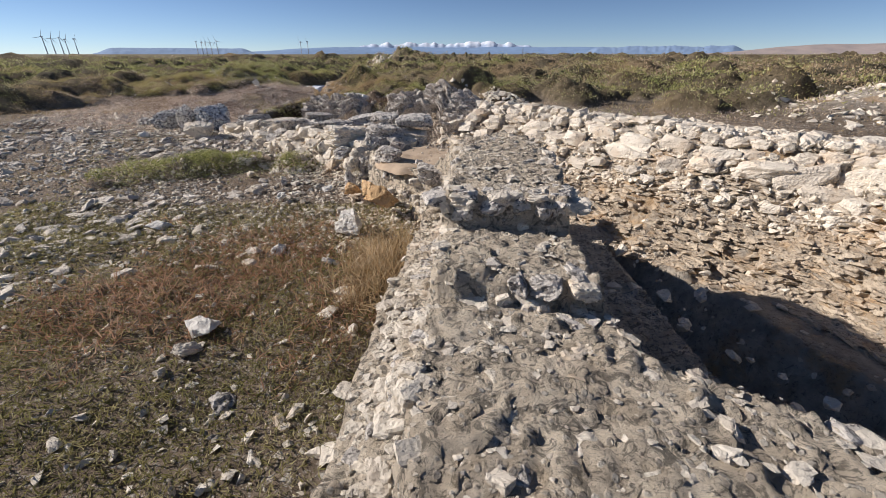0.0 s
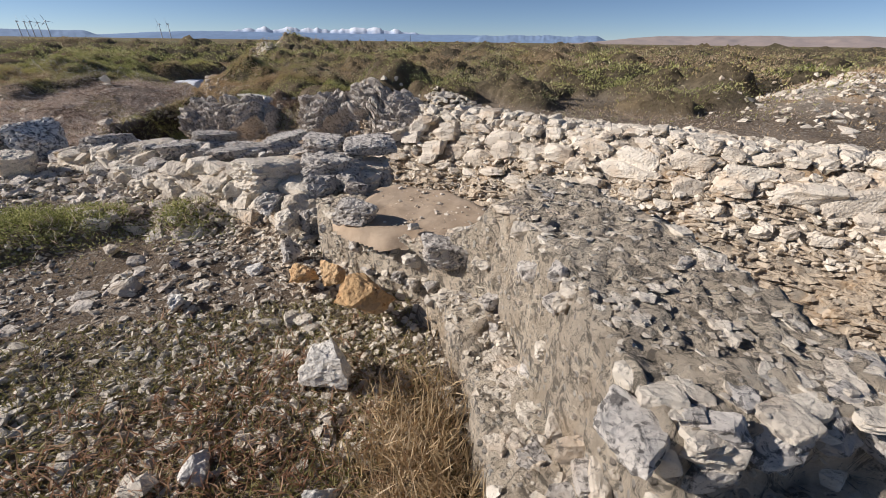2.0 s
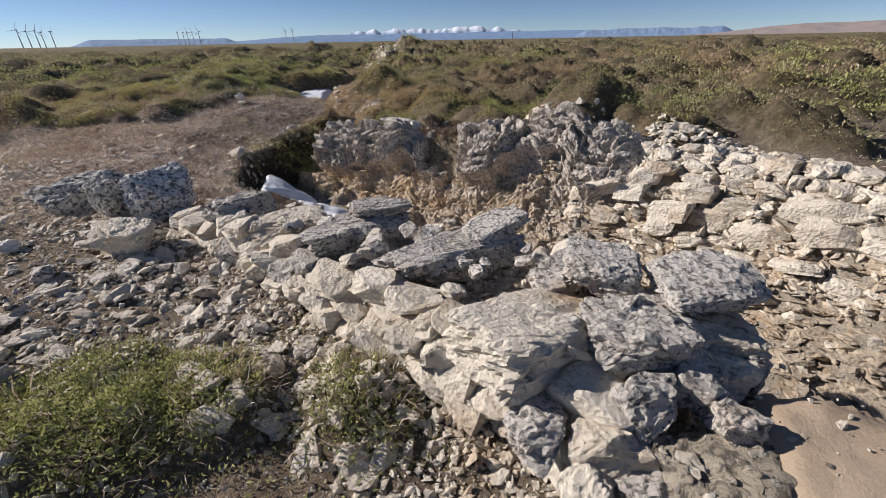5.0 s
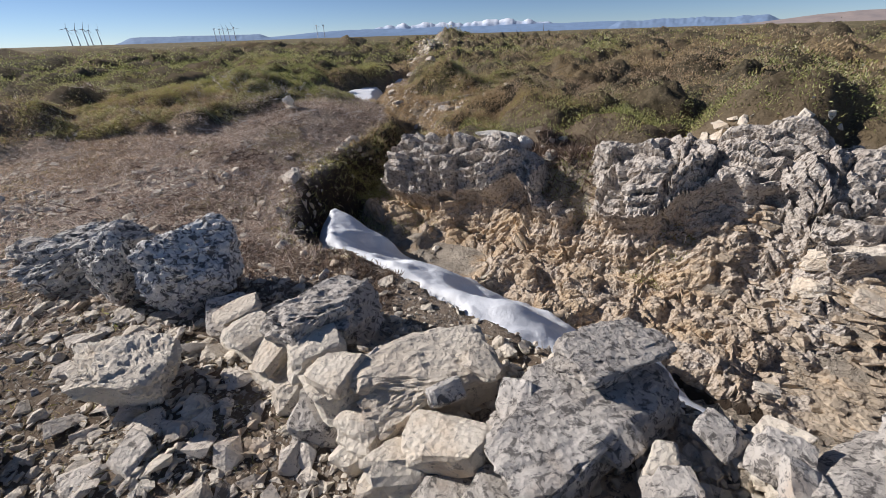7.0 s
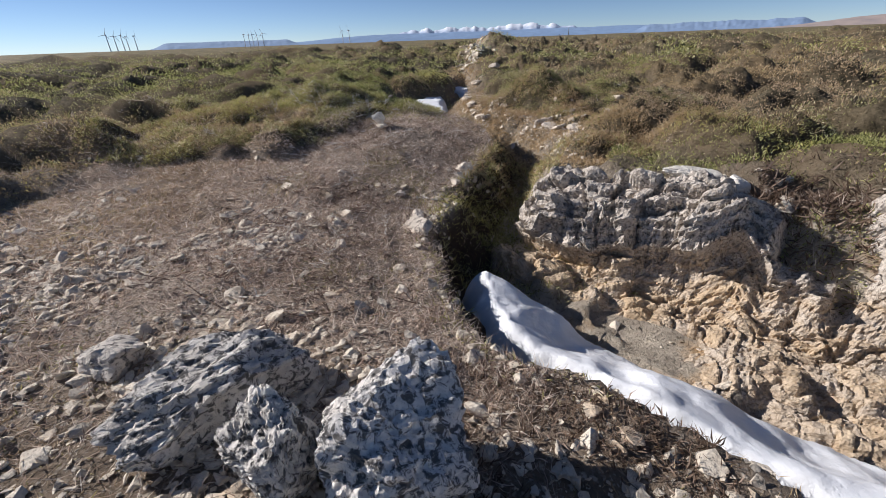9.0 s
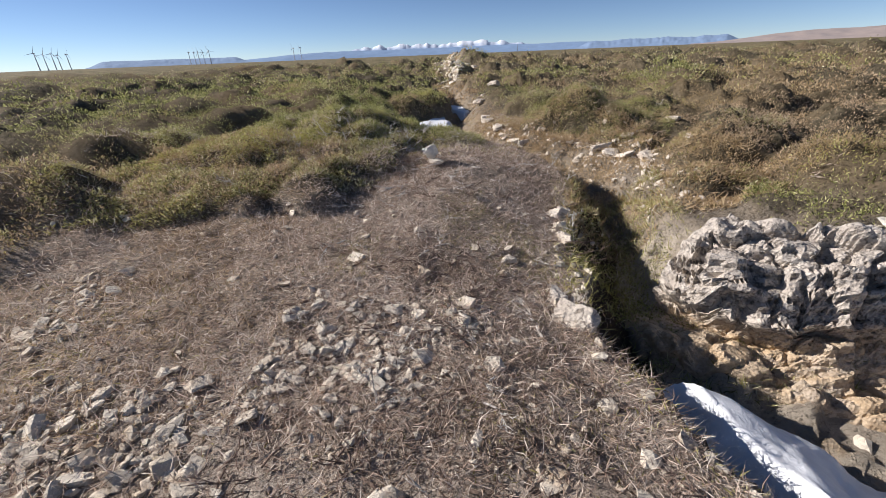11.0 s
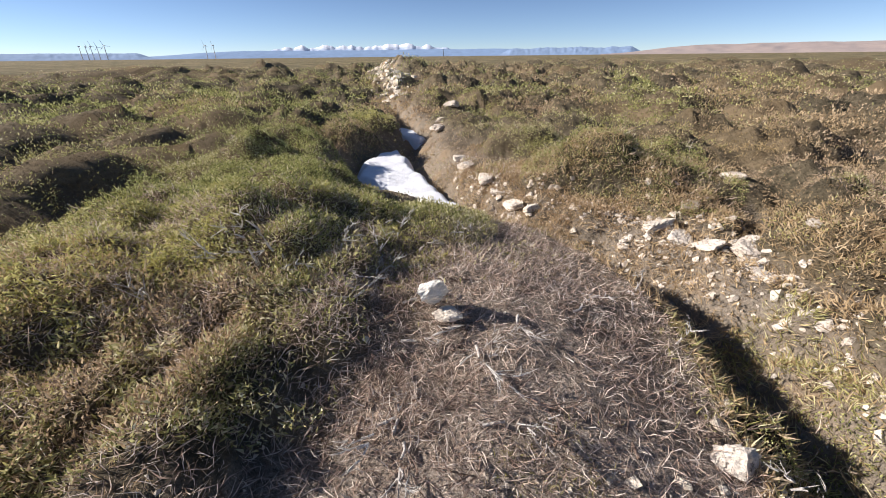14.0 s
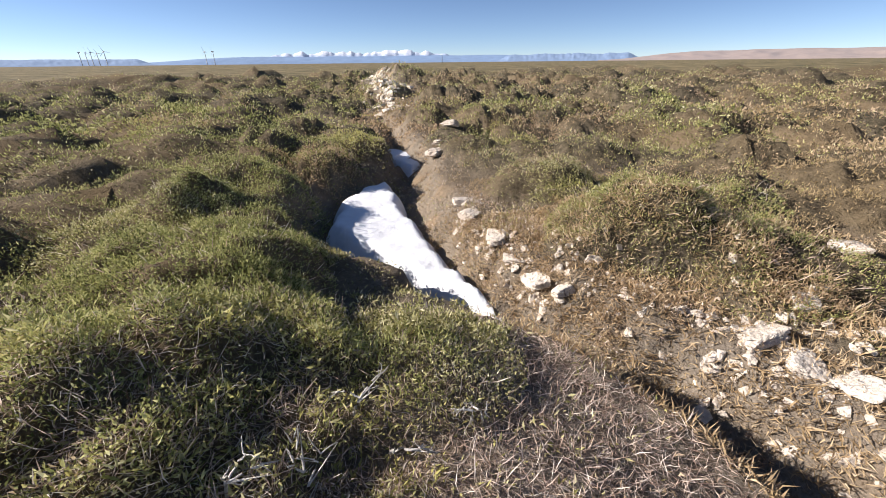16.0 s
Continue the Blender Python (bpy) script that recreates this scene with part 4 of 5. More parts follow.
gravel("gravel", 0, 9000, (-9, -3.8, 8.5, 14.5), lambda x, y: (0.25 + fbm(x, y, 3, 103) * 1.2 * (bank_side(x, y) < 0.5)) * (1 - 0.8 * smooth((y - 10.4) / 1.2)), 0.005, 0.035, "small pale chips among dead twigs", seed=4)
gravel("loose_stones", 2, 1500, (-9.5, -4.3, 8.2, 13), lambda x, y: np.clip(0.3 + fbm(x * 0.9, y * 0.9, 3, 107) * 2.2, 0, 1) * (1 - 0.85 * smooth((y - 10.4) / 1.2)) * (bank_side(x, y) < 0.5) * ~inside(x, y, TRENCH), 0.015, 0.085, "flat pale stones set in brown litter", 0.4, seed=12, power=3)
gravel("loose_stones", 2, 1600, (-5.8, -3.6, 8.8, 13.6), lambda x, y: np.exp(-(line_dist(x, y, LEFT) / 0.16) ** 2) * (y > 9), 0.012, 0.07, "stones crumbling from the trench lip", 0.5, seed=13, power=2)
gravel("loose_stones", "slab", 2600, (-8.0, -1.9, 2.2, 8.6), lambda x, y: np.clip(0.35 + fbm(x * 0.8, y * 0.8, 3, 231) * 2.4 + smooth((-2.6 - x) / 1.5) * 0.3, 0, 1) * stony(x, y) ** 0.3 * outside_walls(x, y), 0.025, 0.11, "pale flat limestone shards lying on dark soil", 0.34, seed=15, power=2.2, mat=PALE)
gravel("rubble_heap", 1, 5200, (5, 15, 5, 11), lambda x, y: np.exp(-(((x - 9.5) * 0.9 + (y - 8.2) * 0.35) / 3.2) ** 2 - (((y - 8.2) * 0.9 - (x - 9.5) * 0.35) / 1.2) ** 2),
       0.02, 0.13, "spoil heap of sunlit broken limestone", 0.45, seed=5)
gravel("loose_stones", 1, 900, (-3.5, 4.5, 9.0, 12), lambda x, y: np.where((bank_side(x, y) > 0.5) & ~inside(x, y, TRENCH), 0.9 * smooth(1.4 - line_dist(x, y, RIGHT) / 0.5), 0.1), 0.02, 0.12, "weathered stones along the top of the bank", 0.5, seed=6)
gravel("loose_stones", 1, 7500, (-5.0, 0.5, 13.2, 19.5), lambda x, y: np.where((bank_side(x, y) > 0.3), np.exp(-((x + 3.0) / 0.4) ** 2 - ((y - 15.4) / 0.6) ** 2) + np.exp(-((x + 4.5) / 0.22) ** 2 - ((y - 17.4) / 0.7) ** 2) + smooth(1.1 - line_dist(x, y, RIGHT) / 0.45) * 0.8 + smooth(fbm(x * 0.8, y * 0.8, 2, 105) * 6 - 1.3) * 0.4, 0.0),
       0.010, 0.075, "pale rock showing along the ditch", 0.5, seed=7, mat=PALE)
gravel("rubble_heap", 1, 2600, (-7, -3.5, 30, 52), lambda x, y: np.exp(-((x + 4.9) / 0.6) ** 2), 0.05, 0.28, "distant pale scree on the spoil bank", 0.5, seed=8)
gravel("rubble", 2, 2500, (-6.5, 5.5, -0.5, 12.5), lambda x, y: np.where(inside(x, y, TRENCH) & (y < 8.2), 0.7, 0), 0.02, 0.10, "fallen stones on the trench floor", 0.5, seed=9)

# sand floor on the levelled stretch of wall
def flat_patch(name, poly, level, step, mat, edge=0.12, thick=0.5, rough=0.03, fine=0.006):
    """A thin fill with a soft, uneven rim inside an outline."""
    px, py = zip(*poly)
    xs, ys = np.arange(min(px) - 0.2, max(px) + 0.2, step), np.arange(min(py) - 0.2, max(py) + 0.2, step)
    gx, gy = np.meshgrid(xs, ys)
    wx, wy = gx + fbm(gx * 3, gy * 3, 3, 111) * 0.22, gy + fbm(gx * 3, gy * 3, 3, 115) * 0.22
    d = line_dist(wx, wy, poly + poly[:1]) * np.where(inside(wx, wy, poly), 1, -1)
    z = level(gx, gy) + fbm(gx * 2.5, gy * 2.5, 3, 117) * rough * 2 + fbm(gx * 12, gy * 12, 2, 119) * fine * 2
    z = z - thick * (1 - np.sqrt(np.clip((d + 0.02) / edge, 0, 1)))
    f = grid_faces(len(xs), len(ys))
    f = f[(d.ravel()[f].max(axis=1) > -0.03)]
    used = np.unique(f)
    remap = np.full(gx.size, -1)
    remap[used] = np.arange(len(used))
    return link_mesh(name, np.stack([gx, gy, z], -1).reshape(-1, 3)[used], remap[f], mat)


sand = flat_patch("sand_floor", [(-0.70, 4.75), (-0.72, 5.05), (-0.62, 5.4), (-0.36, 5.74), (-0.1, 5.72), (0.1, 5.5), (0.24, 5.2), (0.40, 4.9), (0.46, 4.68), (0.2, 4.5), (-0.1, 4.42), (-0.46, 4.44)],
                  lambda x, y: 0.335 + 0.04 * (x - 0.2), 0.03, SAND, 0.10, 0.06, 0.012, 0.008)
tagged(sand, "smooth tan trodden sand filling the wall's hollow", "sand", kind="structure")

rng = np.random.default_rng(33)
n = 170
x, y = rng.normal(0.0, 0.3, n), rng.normal(5.1, 0.32, n)
r = 0.006 + 0.022 * rng.random(n) ** 3
tagged(stones_mesh("pebbles", 1, np.stack([x, y, 0.335 + 0.04 * (x - 0.2) + r * 0.2], -1), np.stack([r, r * 0.8, r * 0.6], -1), spins(n, 0.4, rng), LIME), "pebbles scattered over tan sand", "pebbles", kind="stuff")

# ---- snow left in the trench ----
snow = flat_patch("snow_drift", [(-4.42, 11.15), (-4.56, 10.8), (-4.50, 10.4), (-4.32, 9.95), (-3.9, 9.6), (-3.45, 9.25), (-2.95, 8.72), (-2.3, 8.15), (-1.5, 7.6), (-0.8, 8.0), (-1.05, 8.8), (-1.45, 9.3), (-1.95, 9.62), (-2.4, 9.95), (-2.9, 10.35),
                                 (-3.35, 10.75), (-3.8, 10.98), (-4.2, 11.15)],
                  lambda x, y: -0.12 - 0.62 * smooth((line_dist(x, y, LEFT) - 0.1) / 1.35) - 0.22 * smooth((9.2 - y) / 1.2) + 0.05 * smooth((y - 10.2) / 0.6) + fbm(x * 1.7 + y, y * 1.7 - x, 2, 217) * 0.22, 0.03, SNOW, 0.22, 0.7, 0.05, 0.014)
tagged(snow, "long tongue of old white snow in the trench", "snow")
snow = flat_patch("snow_drift", [(-5.55, 22.0), (-6.0, 21.5), (-6.6, 20.6), (-6.75, 19.3), (-6.1, 18.3), (-5.45, 17.45), (-4.95, 16.75), (-4.55, 16.25), (-4.72, 16.9), (-4.9, 17.8), (-5.3, 19.5), (-5.4, 20.7)],
                  lambda x, y: np.interp(y, [16.3, 18, 20, 22], [0.0, 0.03, 0.08, 0.1]), 0.05, SNOW, 0.25, 0.7, 0.04, 0.008)
tagged(snow, "old white snow filling the ditch beside shrubs", "snow")
for poly, z, label in (([(-5.5, 25.2), (-5.6, 23.8), (-5.0, 22.9), (-4.7, 23.2), (-4.9, 25)], 0.0, "far remnant of snow in the ditch"),
                       ([(-3.75, 15.1), (-3.6, 14.6), (-3.3, 14.6), (-3.35, 15.1)], -0.22, "small shaded snow remnant"),
                       ([(-4.35, 14.75), (-4.3, 14.35), (-4.1, 14.35), (-4.15, 14.75)], 0.12, "small snow remnant under twigs"),
                       ([(-4.2, 15.0), (-4.1, 14.2), (-3.9, 14.2), (-4.0, 15.0)], -0.1, "small snow remnant by the ditch")):
    tagged(flat_patch("snow_remnant", poly, lambda x, y, z=z: z + 0 * x, 0.05, SNOW, 0.15, 0.4, 0.03, 0.006), label, "snow")

# ---- single rocks ----
boulder("boulder", "large black-and-white lichened limestone boulder on litter", 11, (-5.68, 9.08), (0.88, 0.52, 0.46), DARK, (6, -8, 48), sink=0.14, level=5, cuts=9)
boulder("boulder", "upright lichened limestone boulder between two others", 12, (-5.2, 8.70), (0.40, 0.33, 0.46), DARK, (14, 10, -25), sink=0.12, level=5, cuts=9)
boulder("boulder", "dark lichen-pitted limestone boulder at the trench edge", 13, (-4.76, 8.74), (0.80, 0.62, 0.58), DARK, (12, 10, 30), sink=0.12, level=5, cuts=10)
boulder("boulder", "rounded tan and grey limestone boulder", 14, (-4.50, 7.86), (0.60, 0.42, 0.34), LIME_ONE, (5, 8, -10), sink=0.14, level=5, cuts=10)
boulder("boulder", "broad grey lichened block beside the trench", 15, (-6.5, 9.35), (0.5, 0.4, 0.22), GREY, (0, 0, 40), level=4)
boulder("pointed_stone", "pale pointed limestone stone in the grass", 16, (-0.92, 3.68), (0.30, 0.34, 0.26), WHITE, (20, 10, 20), sink=0.1, cuts=9)
boulder("orange_stone", "iron-orange broken limestone slab at the wall foot", 17, (-0.66, 4.22), (0.46, 0.30, 0.2), ORANGE, (18, 5, -30), cuts=9, base=0.0)
boulder("orange_stone", "ochre limestone lump at the wall foot", 18, (-1.08, 4.66), (0.27, 0.22, 0.19), ORANGE, (5, 10, 10), cuts=9, base=-0.02)
boulder("orange_stone", "small ochre limestone chunk beside a lump", 19, (-0.86, 4.56), (0.17, 0.22, 0.19), ORANGE, (25, 0, 30), cuts=9, base=0.0)
boulder("leaning_stone", "grey stone leaning against the wall foot", 20, (-1.18, 5.1), (0.16, 0.22, 0.27), GREY, (0, 18, 20), cuts=9)
boulder("grey_stone", "flat grey stone on the edge of the sand", 21, (-0.66, 4.9), (0.36, 0.2, 0.17), GREY, (0, 8, -35), True, base=0.31)
boulder("flat_stone", "pale flat stone at the sand's rim", 22, (0.02, 4.36), (0.32, 0.16, 0.09), LIME_ONE, (0, 0, 25), base=0.33)
boulder("pebble", "white pebble lying on sand", 23, (-0.27, 4.55), (0.10, 0.08, 0.06), WHITE, base=0.35, level=3)
boulder("grey_stone", "grey squared stone in the broken wall end", 24, (-0.12, 4.22), (0.34, 0.2, 0.2), GREY, (0, 10, -12), True, base=0.22)
boulder("yellow_rock", "cream-white limestone rock on low shrubs", 25, (-6.02, 14.26), (0.22, 0.17, 0.22), WHITE, (12, 6, 10), base=0.53, sink=0.1, cuts=9)
boulder("pale_stone", "small pale stone beside the white rock", 26, (-5.93, 14.14), (0.2, 0.14, 0.07), LIME_ONE, base=0.5)
for i, (x, y, s) in enumerate(((-4.62, 13.15, 0.26), (-4.66, 12.85, 0.2), (-4.72, 12.6, 0.24), (-4.62, 12.45, 0.15), (-5.33, 12.15, 0.16), (-5.3, 12.32, 0.1), (-5.05, 11.62, 0.2), (-6.05, 11.85, 0.17), (-5.0, 11.35, 0.34))):
    boulder("pale_stone", "pale limestone lump at the trench lip among twigs", 30 + i, (x, y), (s, s * 0.8, s * 0.55), LIME_ONE if i % 2 else PALE_ONE, (10 * (i % 3), 8, 40 * i), level=3, sink=0.3)
for i, (x, y, s) in enumerate(((-2.79, 3.75, 0.2), (-1.5, 1.92, 0.16), (-1.12, 1.55, 0.15), (-1.5, 2.12, 0.26), (-2.3, 4.9, 0.22), (-2.1, 5.2, 0.18), (-1.9, 4.6, 0.2), (-3.4, 6.9, 0.22), (-3.2, 6.6, 0.18), (-1.45, 3.3, 0.2),
                                  (-2.6, 5.5, 0.16), (-1.6, 5.15, 0.13), (-1.45, 5.0, 0.16), (-3.9, 7.3, 0.2), (-4.9, 7.4, 0.24), (-5.6, 7.9, 0.2), (-4.3, 6.3, 0.24), (-5.2, 6.6, 0.26), (-0.95, 3.05, 0.17), (-0.75, 2.6, 0.14))):
    boulder("loose_stone", "pale angular stone lying on stony soil", 60 + i, (x, y), (s, s * RNG.uniform(0.6, 0.9), s * RNG.uniform(0.35, 0.6)), (WHITE, LIME_ONE, GREY)[i % 3], (RNG.normal(0, 10), RNG.normal(0, 10), 50 * i), level=3, cuts=9, category="stone", group="stones on the soil")

for i, (x, y, s) in enumerate(((-3.25, 15.8, 0.42), (-3.15, 15.5, 0.36), (-3.05, 15.25, 0.3), (-2.8, 15.0, 0.4), (-2.65, 15.2, 0.26), (-2.75, 15.95, 0.34), (-4.45, 17.15, 0.42), (-4.55, 17.5, 0.36), (-4.3, 16.85, 0.3), (-4.62, 17.9, 0.34),
                                  (-1.75, 16.45, 0.4), (-1.5, 16.5, 0.26), (-2.3, 14.9, 0.22), (-3.0, 14.6, 0.3), (-4.75, 18.6, 0.4), (-4.7, 19.2, 0.4), (-4.5, 22.6, 0.6), (-4.3, 23.2, 0.7), (-4.0, 23.8, 0.5), (-3.7, 23.2, 0.5))):
    boulder("outcrop", "pale limestone outcrop breaking through the ditch bank", 160 + i, (x, y), (s * 0.9, s * RNG.uniform(0.55, 0.75), s * RNG.uniform(0.24, 0.36)), PALE_ONE, (RNG.normal(0, 12), RNG.normal(0, 12), 47 * i), True, sink=0.5, level=4, rough=0.2, group="outcrops along the ditch")
# beds of rock in the trench side beyond the snow
def rock_face():
    """One layered, cracked face of living rock along the trench side beyond the snow."""
    rng = np.random.default_rng(55)
    line = np.array([p for p in RIGHT if 8.0 < p[1] < 13.0])
    run = np.r_[0, np.cumsum(np.hypot(*np.diff(line, axis=0).T))]
    nu, nv = 400, 190
    u, d = np.linspace(0.25, run[-1] - 0.25, nu), np.linspace(-0.32, 1.75, nv)
    wide = lambda c: np.mean([np.interp(u + e, run, c) for e in (-0.24, -0.12, 0, 0.12, 0.24)], axis=0)
    px, py = wide(line[:, 0]), wide(line[:, 1])
    tx, ty = np.gradient(px), np.gradient(py)
    ln = np.hypot(tx, ty)
    x, y = px[:, None] - (ty / ln)[:, None] * d, py[:, None] + (tx / ln)[:, None] * d
    z = ground_z(x, y)
    n = np.mean([ground_n(x, y, e) for e in (0.1, 0.25, 0.4)], axis=0)
    n /= np.linalg.norm(n, axis=-1, keepdims=True)
    uu = u[:, None] + 0 * d
    # blocks between cracks, longer along the bed than across it
    cu, cd, up = rng.uniform(0, run[-1], 330), rng.uniform(-0.4, 1.8, 330), rng.uniform(-0.05, 0.09, 330)
    wu, wd = uu + fbm(uu * 5, d * 5 + uu, 3, 401) * 0.16, d + fbm(uu * 5, d * 5 + uu, 3, 411) * 0.12
    one, two, lift = np.full(x.shape, 9.0), np.full(x.shape, 9.0), np.zeros(x.shape)
    for a, b, c in zip(cu, cd, up):
        r = np.hypot((wu - a) * 0.42, wd - b)
        two = np.minimum(two, np.maximum(r, one))
        lift = np.where(r < one, c, lift)
        one = np.minimum(one, r)
    crack = smooth((two - one) / 0.035)
    depth = z.max(axis=1)[:, None] - z + fbm(uu * 1.3, d * 2, 3, 421) * 0.22
    low = smooth((depth - 0.5) / 0.22)
    bed = depth / np.where(low > 0.5, 0.06, 0.085)
    layer = (np.floor(bed) * 0.618) % 1
    f = bed - np.floor(bed)
    beds = (1 - np.abs(2 * f - 1) ** 5) * (0.04 + 0.10 * layer)
    big = fbm(uu * 1.1, d * 1.4 + 7, 3, 431)
    h = 0.03 + (1 - low) * (0.10 + lift * 1.3 + big * 0.22) + low * (lift * 0.45 + big * 0.10) + beds * (1 - 0.62 * low)
    h = h - (1 - crack) * (0.07 - 0.035 * low) + fbm(uu * 9, d * 9 + uu, 4, 441, 0.7) * (0.065 - 0.02 * low) + fbm(uu * 26, d * 26 + uu, 2, 445) * 0.03
    edge = smooth((uu - u[0] - 0.5) / 1.1) * smooth((u[-1] - uu) / 0.3) * smooth((d + 0.32) / 0.16) * smooth((1.75 - d) / 0.2)
    gully = np.exp(-((x + 1.62 + fbm(uu * 3, d * 3, 2, 461) * 0.4) / 0.32) ** 4) * (1 - smooth((d - 0.22) / 0.25))
    rise = z - np.minimum.accumulate(z, axis=1)
    edge = edge * (1 - gully) * (1 - smooth((rise - 0.08) / 0.1)) * (1 - smooth((py[:, None] - 11.2) / 0.5) * smooth((d - 0.75) / 0.15))
    h = h * edge - 0.12 * (1 - edge)
    p = np.stack([x, y, z], -1) + n * h[..., None]
    p[..., 0] -= (ty / ln)[:, None] * (1 - low) * edge * 0.07
    p[..., 1] += (tx / ln)[:, None] * (1 - low) * edge * 0.07
    k = np.arange(nu * nv).reshape(nu, nv)
    faces = np.stack([k[:-1, :-1], k[1:, :-1], k[1:, 1:], k[:-1, 1:]], -1).reshape(-1, 4)
    me = bpy.data.meshes.new("rock_face")
    me.from_pydata(p.reshape(-1, 3).tolist(), [], faces.tolist())
    at = me.attributes.new("ochre", "FLOAT", "POINT")
    at.data.foreach_set("value", np.ascontiguousarray(np.clip(low * (0.35 + layer * 0.5) + fbm(uu * 2, d * 4, 3, 451) * 0.9 * low, 0, 1) * smooth((0.1 - x) / 1.0), np.float32).ravel())
    m = Mat("layered_limestone", 0.92, 0.2)
    c = m.mix(m.ramp(m.noise(7, 8, 0.68), (0.32, 0.0), (0.66, 1.0)), (0.44, 0.38, 0.32), (0.74, 0.67, 0.58))
    c = m.mix(m.ramp(m.noise(26, 7, 0.72, dist=0.6), (0.50, 0.0), (0.60, 0.8)), c, (0.12, 0.105, 0.09))
    o = m.mix(m.ramp(m.noise(10, 8, 0.7), (0.3, 0.0), (0.7, 1.0)), (0.42, 0.28, 0.15), (0.78, 0.62, 0.42))
    c = m.mix(m.attr("ochre"), c, o)
    m.bump(m.math("ADD", m.noise(30, 10, 0.75), m.math("MULTIPLY", m.cells(40), 0.6)), 0.9, 0.03)
    me.materials.append(m.done(c))
    return tagged(new("rock_face", me), "layered grey limestone face, ochre in its lower beds", "rock", kind="structure")


face = rock_face()
if face.data.polygons[len(face.data.polygons) // 2].normal.z < 0:
    face.data.flip_normals()
boulder("cap_stone", "long pale flat stone capping the trench side", 121, (-2.35, 11.75), (0.62, 0.3, 0.11), WHITE, (0, 4, -12), True, base=0.42)
boulder("cap_stone", "pale upright stone at the trench lip", 122, (-2.05, 11.55), (0.26, 0.24, 0.32), WHITE, (0, 10, 20), True, base=0.2)

# thin pale flakes of limestone strewn through the litter
rng = np.random.default_rng(77)
n = 10000
x, y = rng.uniform(-10.5, -4.9, n), rng.uniform(8.2, 13.2, n)
ok = ~inside(x, y, TRENCH) & (rng.random(n) < smooth((x + 10.3) / 1.8)) & (rng.random(n) < np.clip(0.22 - smooth((9.3 - y) / 0.6) * 0.5 + fbm(x * 0.9, y * 0.9, 3, 471) * 3.2 + smooth((-6.6 - x) / 1.5) * 0.4 - smooth((y - 10.2) / 1.5) * 0.7, 0.02, 1))
x, y = x[ok], y[ok]
r = rng.uniform(0.014, 0.03, len(x)) + rng.exponential(0.012, len(x))
tagged(stones_mesh("stone_flakes", "slab", np.stack([x, y, ground_z(x, y) + 0.006], -1), np.stack([r, r * 0.7, r * 0.32], -1), spins(len(x), 0.3, rng, ground_n(x, y)), LIME), "pale thin limestone flakes strewn through litter", "stones", kind="stuff")


# ---- distance: turbines, mast, hills ----
def bearing(deg, dist):
    return dist * math.sin(radians(deg)), dist * math.cos(radians(deg))


WHITE_PAINT = plain("turbine_paint", (0.80, 0.82, 0.85), 0.5)


def cone(r0, r1, h, seg=10):
    bm = bmesh.new()
    bmesh.ops.create_cone(bm, cap_ends=True, segments=seg, radius1=r0, radius2=r1, depth=h)
    bmesh.ops.translate(bm, verts=bm.verts, vec=(0, 0, h / 2))
    return bm


def part(name, bm, mat, parent, label=""):
    me = bpy.data.meshes.new(name)
    bm.to_mesh(me)
    bm.free()
    me.materials.append(mat)
    ob = new(name, me)
    ob.parent = parent
    if label:
        tagged(ob, label)
    return ob


def turbine():
    t = thing("wind_turbine", "slender white three-bladed wind turbine on the skyline", "wind turbine", "wind farms on the horizon")
    part("tower", cone(2.2, 1.3, 64), WHITE_PAINT, t)
    bm = bmesh.new()
    bmesh.ops.create_cube(bm, size=1)
    bmesh.ops.scale(bm, verts=bm.verts, vec=(4, 9, 4))
    bmesh.ops.bevel(bm, geom=bm.edges[:], offset=0.8, segments=2)
    part("nacelle", bm, WHITE_PAINT, t).location = (0, 0, 65)
    part("hub", cone(2.0, 0.8, 3), WHITE_PAINT, t).matrix_basis = pose(0, -4.5, 65, 90, 0, 0)
    for k in range(3):
        bm = cone(0.9, 0.25, 28, 8)
        bmesh.ops.scale(bm, verts=bm.verts, vec=(1.3, 0.35, 1))
        part("blade", bm, WHITE_PAINT, t).matrix_basis = pose(0, -5.5, 65, 0, 20 + 120 * k, 0)
    return t


first = turbine()
spots = [(-40.9, 2400), (-40.3, 2600), (-39.7, 2500), (-39.3, 2750), (-38.6, 2650), (-28.2, 2900), (-27.7, 3000), (-27.3, 2900), (-26.8, 3050), (-26.2, 2700), (-17.2, 2700), (-16.4, 2650)]
for i, (a, d) in enumerate(spots):
    x, y = bearing(a, d)
    m = pose(x, y, -2, 0, 0, 15 + 23 * i)
    if i:
        copy_thing(first, m)
    else:
        first.matrix_basis = m

mast = thing("radio_mast", "thin dark mast far across the heath", "mast")
part("pole", cone(1.2, 0.6, 22, 6), plain("mast_paint", (0.2, 0.22, 0.25)), mast)
mast.location = (*bearing(9.9, 1300), -2)


def hill(name, a0, a1, dist, low, top, seed, mat, rough=0.35, label="", flat=False):
    """A far range, as a solid ridge with slopes, between two bearings."""
    n, rows = 160, 10
    k = np.linspace(0, 1, n)
    a = np.radians(a0 + (a1 - a0) * k)
    env = np.minimum(1, np.minimum(k, 1 - k) * (9 if flat else 4))
    prof = low + (top - low) * smooth(env) * (1 - rough + rough * 2 * (fbm(k * (14 if rough < 0.4 else 30), k * 0 + seed, 5, seed, 0.6) + 0.5))
    v = []
    for j in range(rows):
        f = j / (rows - 1)
        r = dist - 260 * (1 - f) + fbm(k * 30, k * 0 + f * 3, 3, seed + 3) * 200 * f * (1 - f)
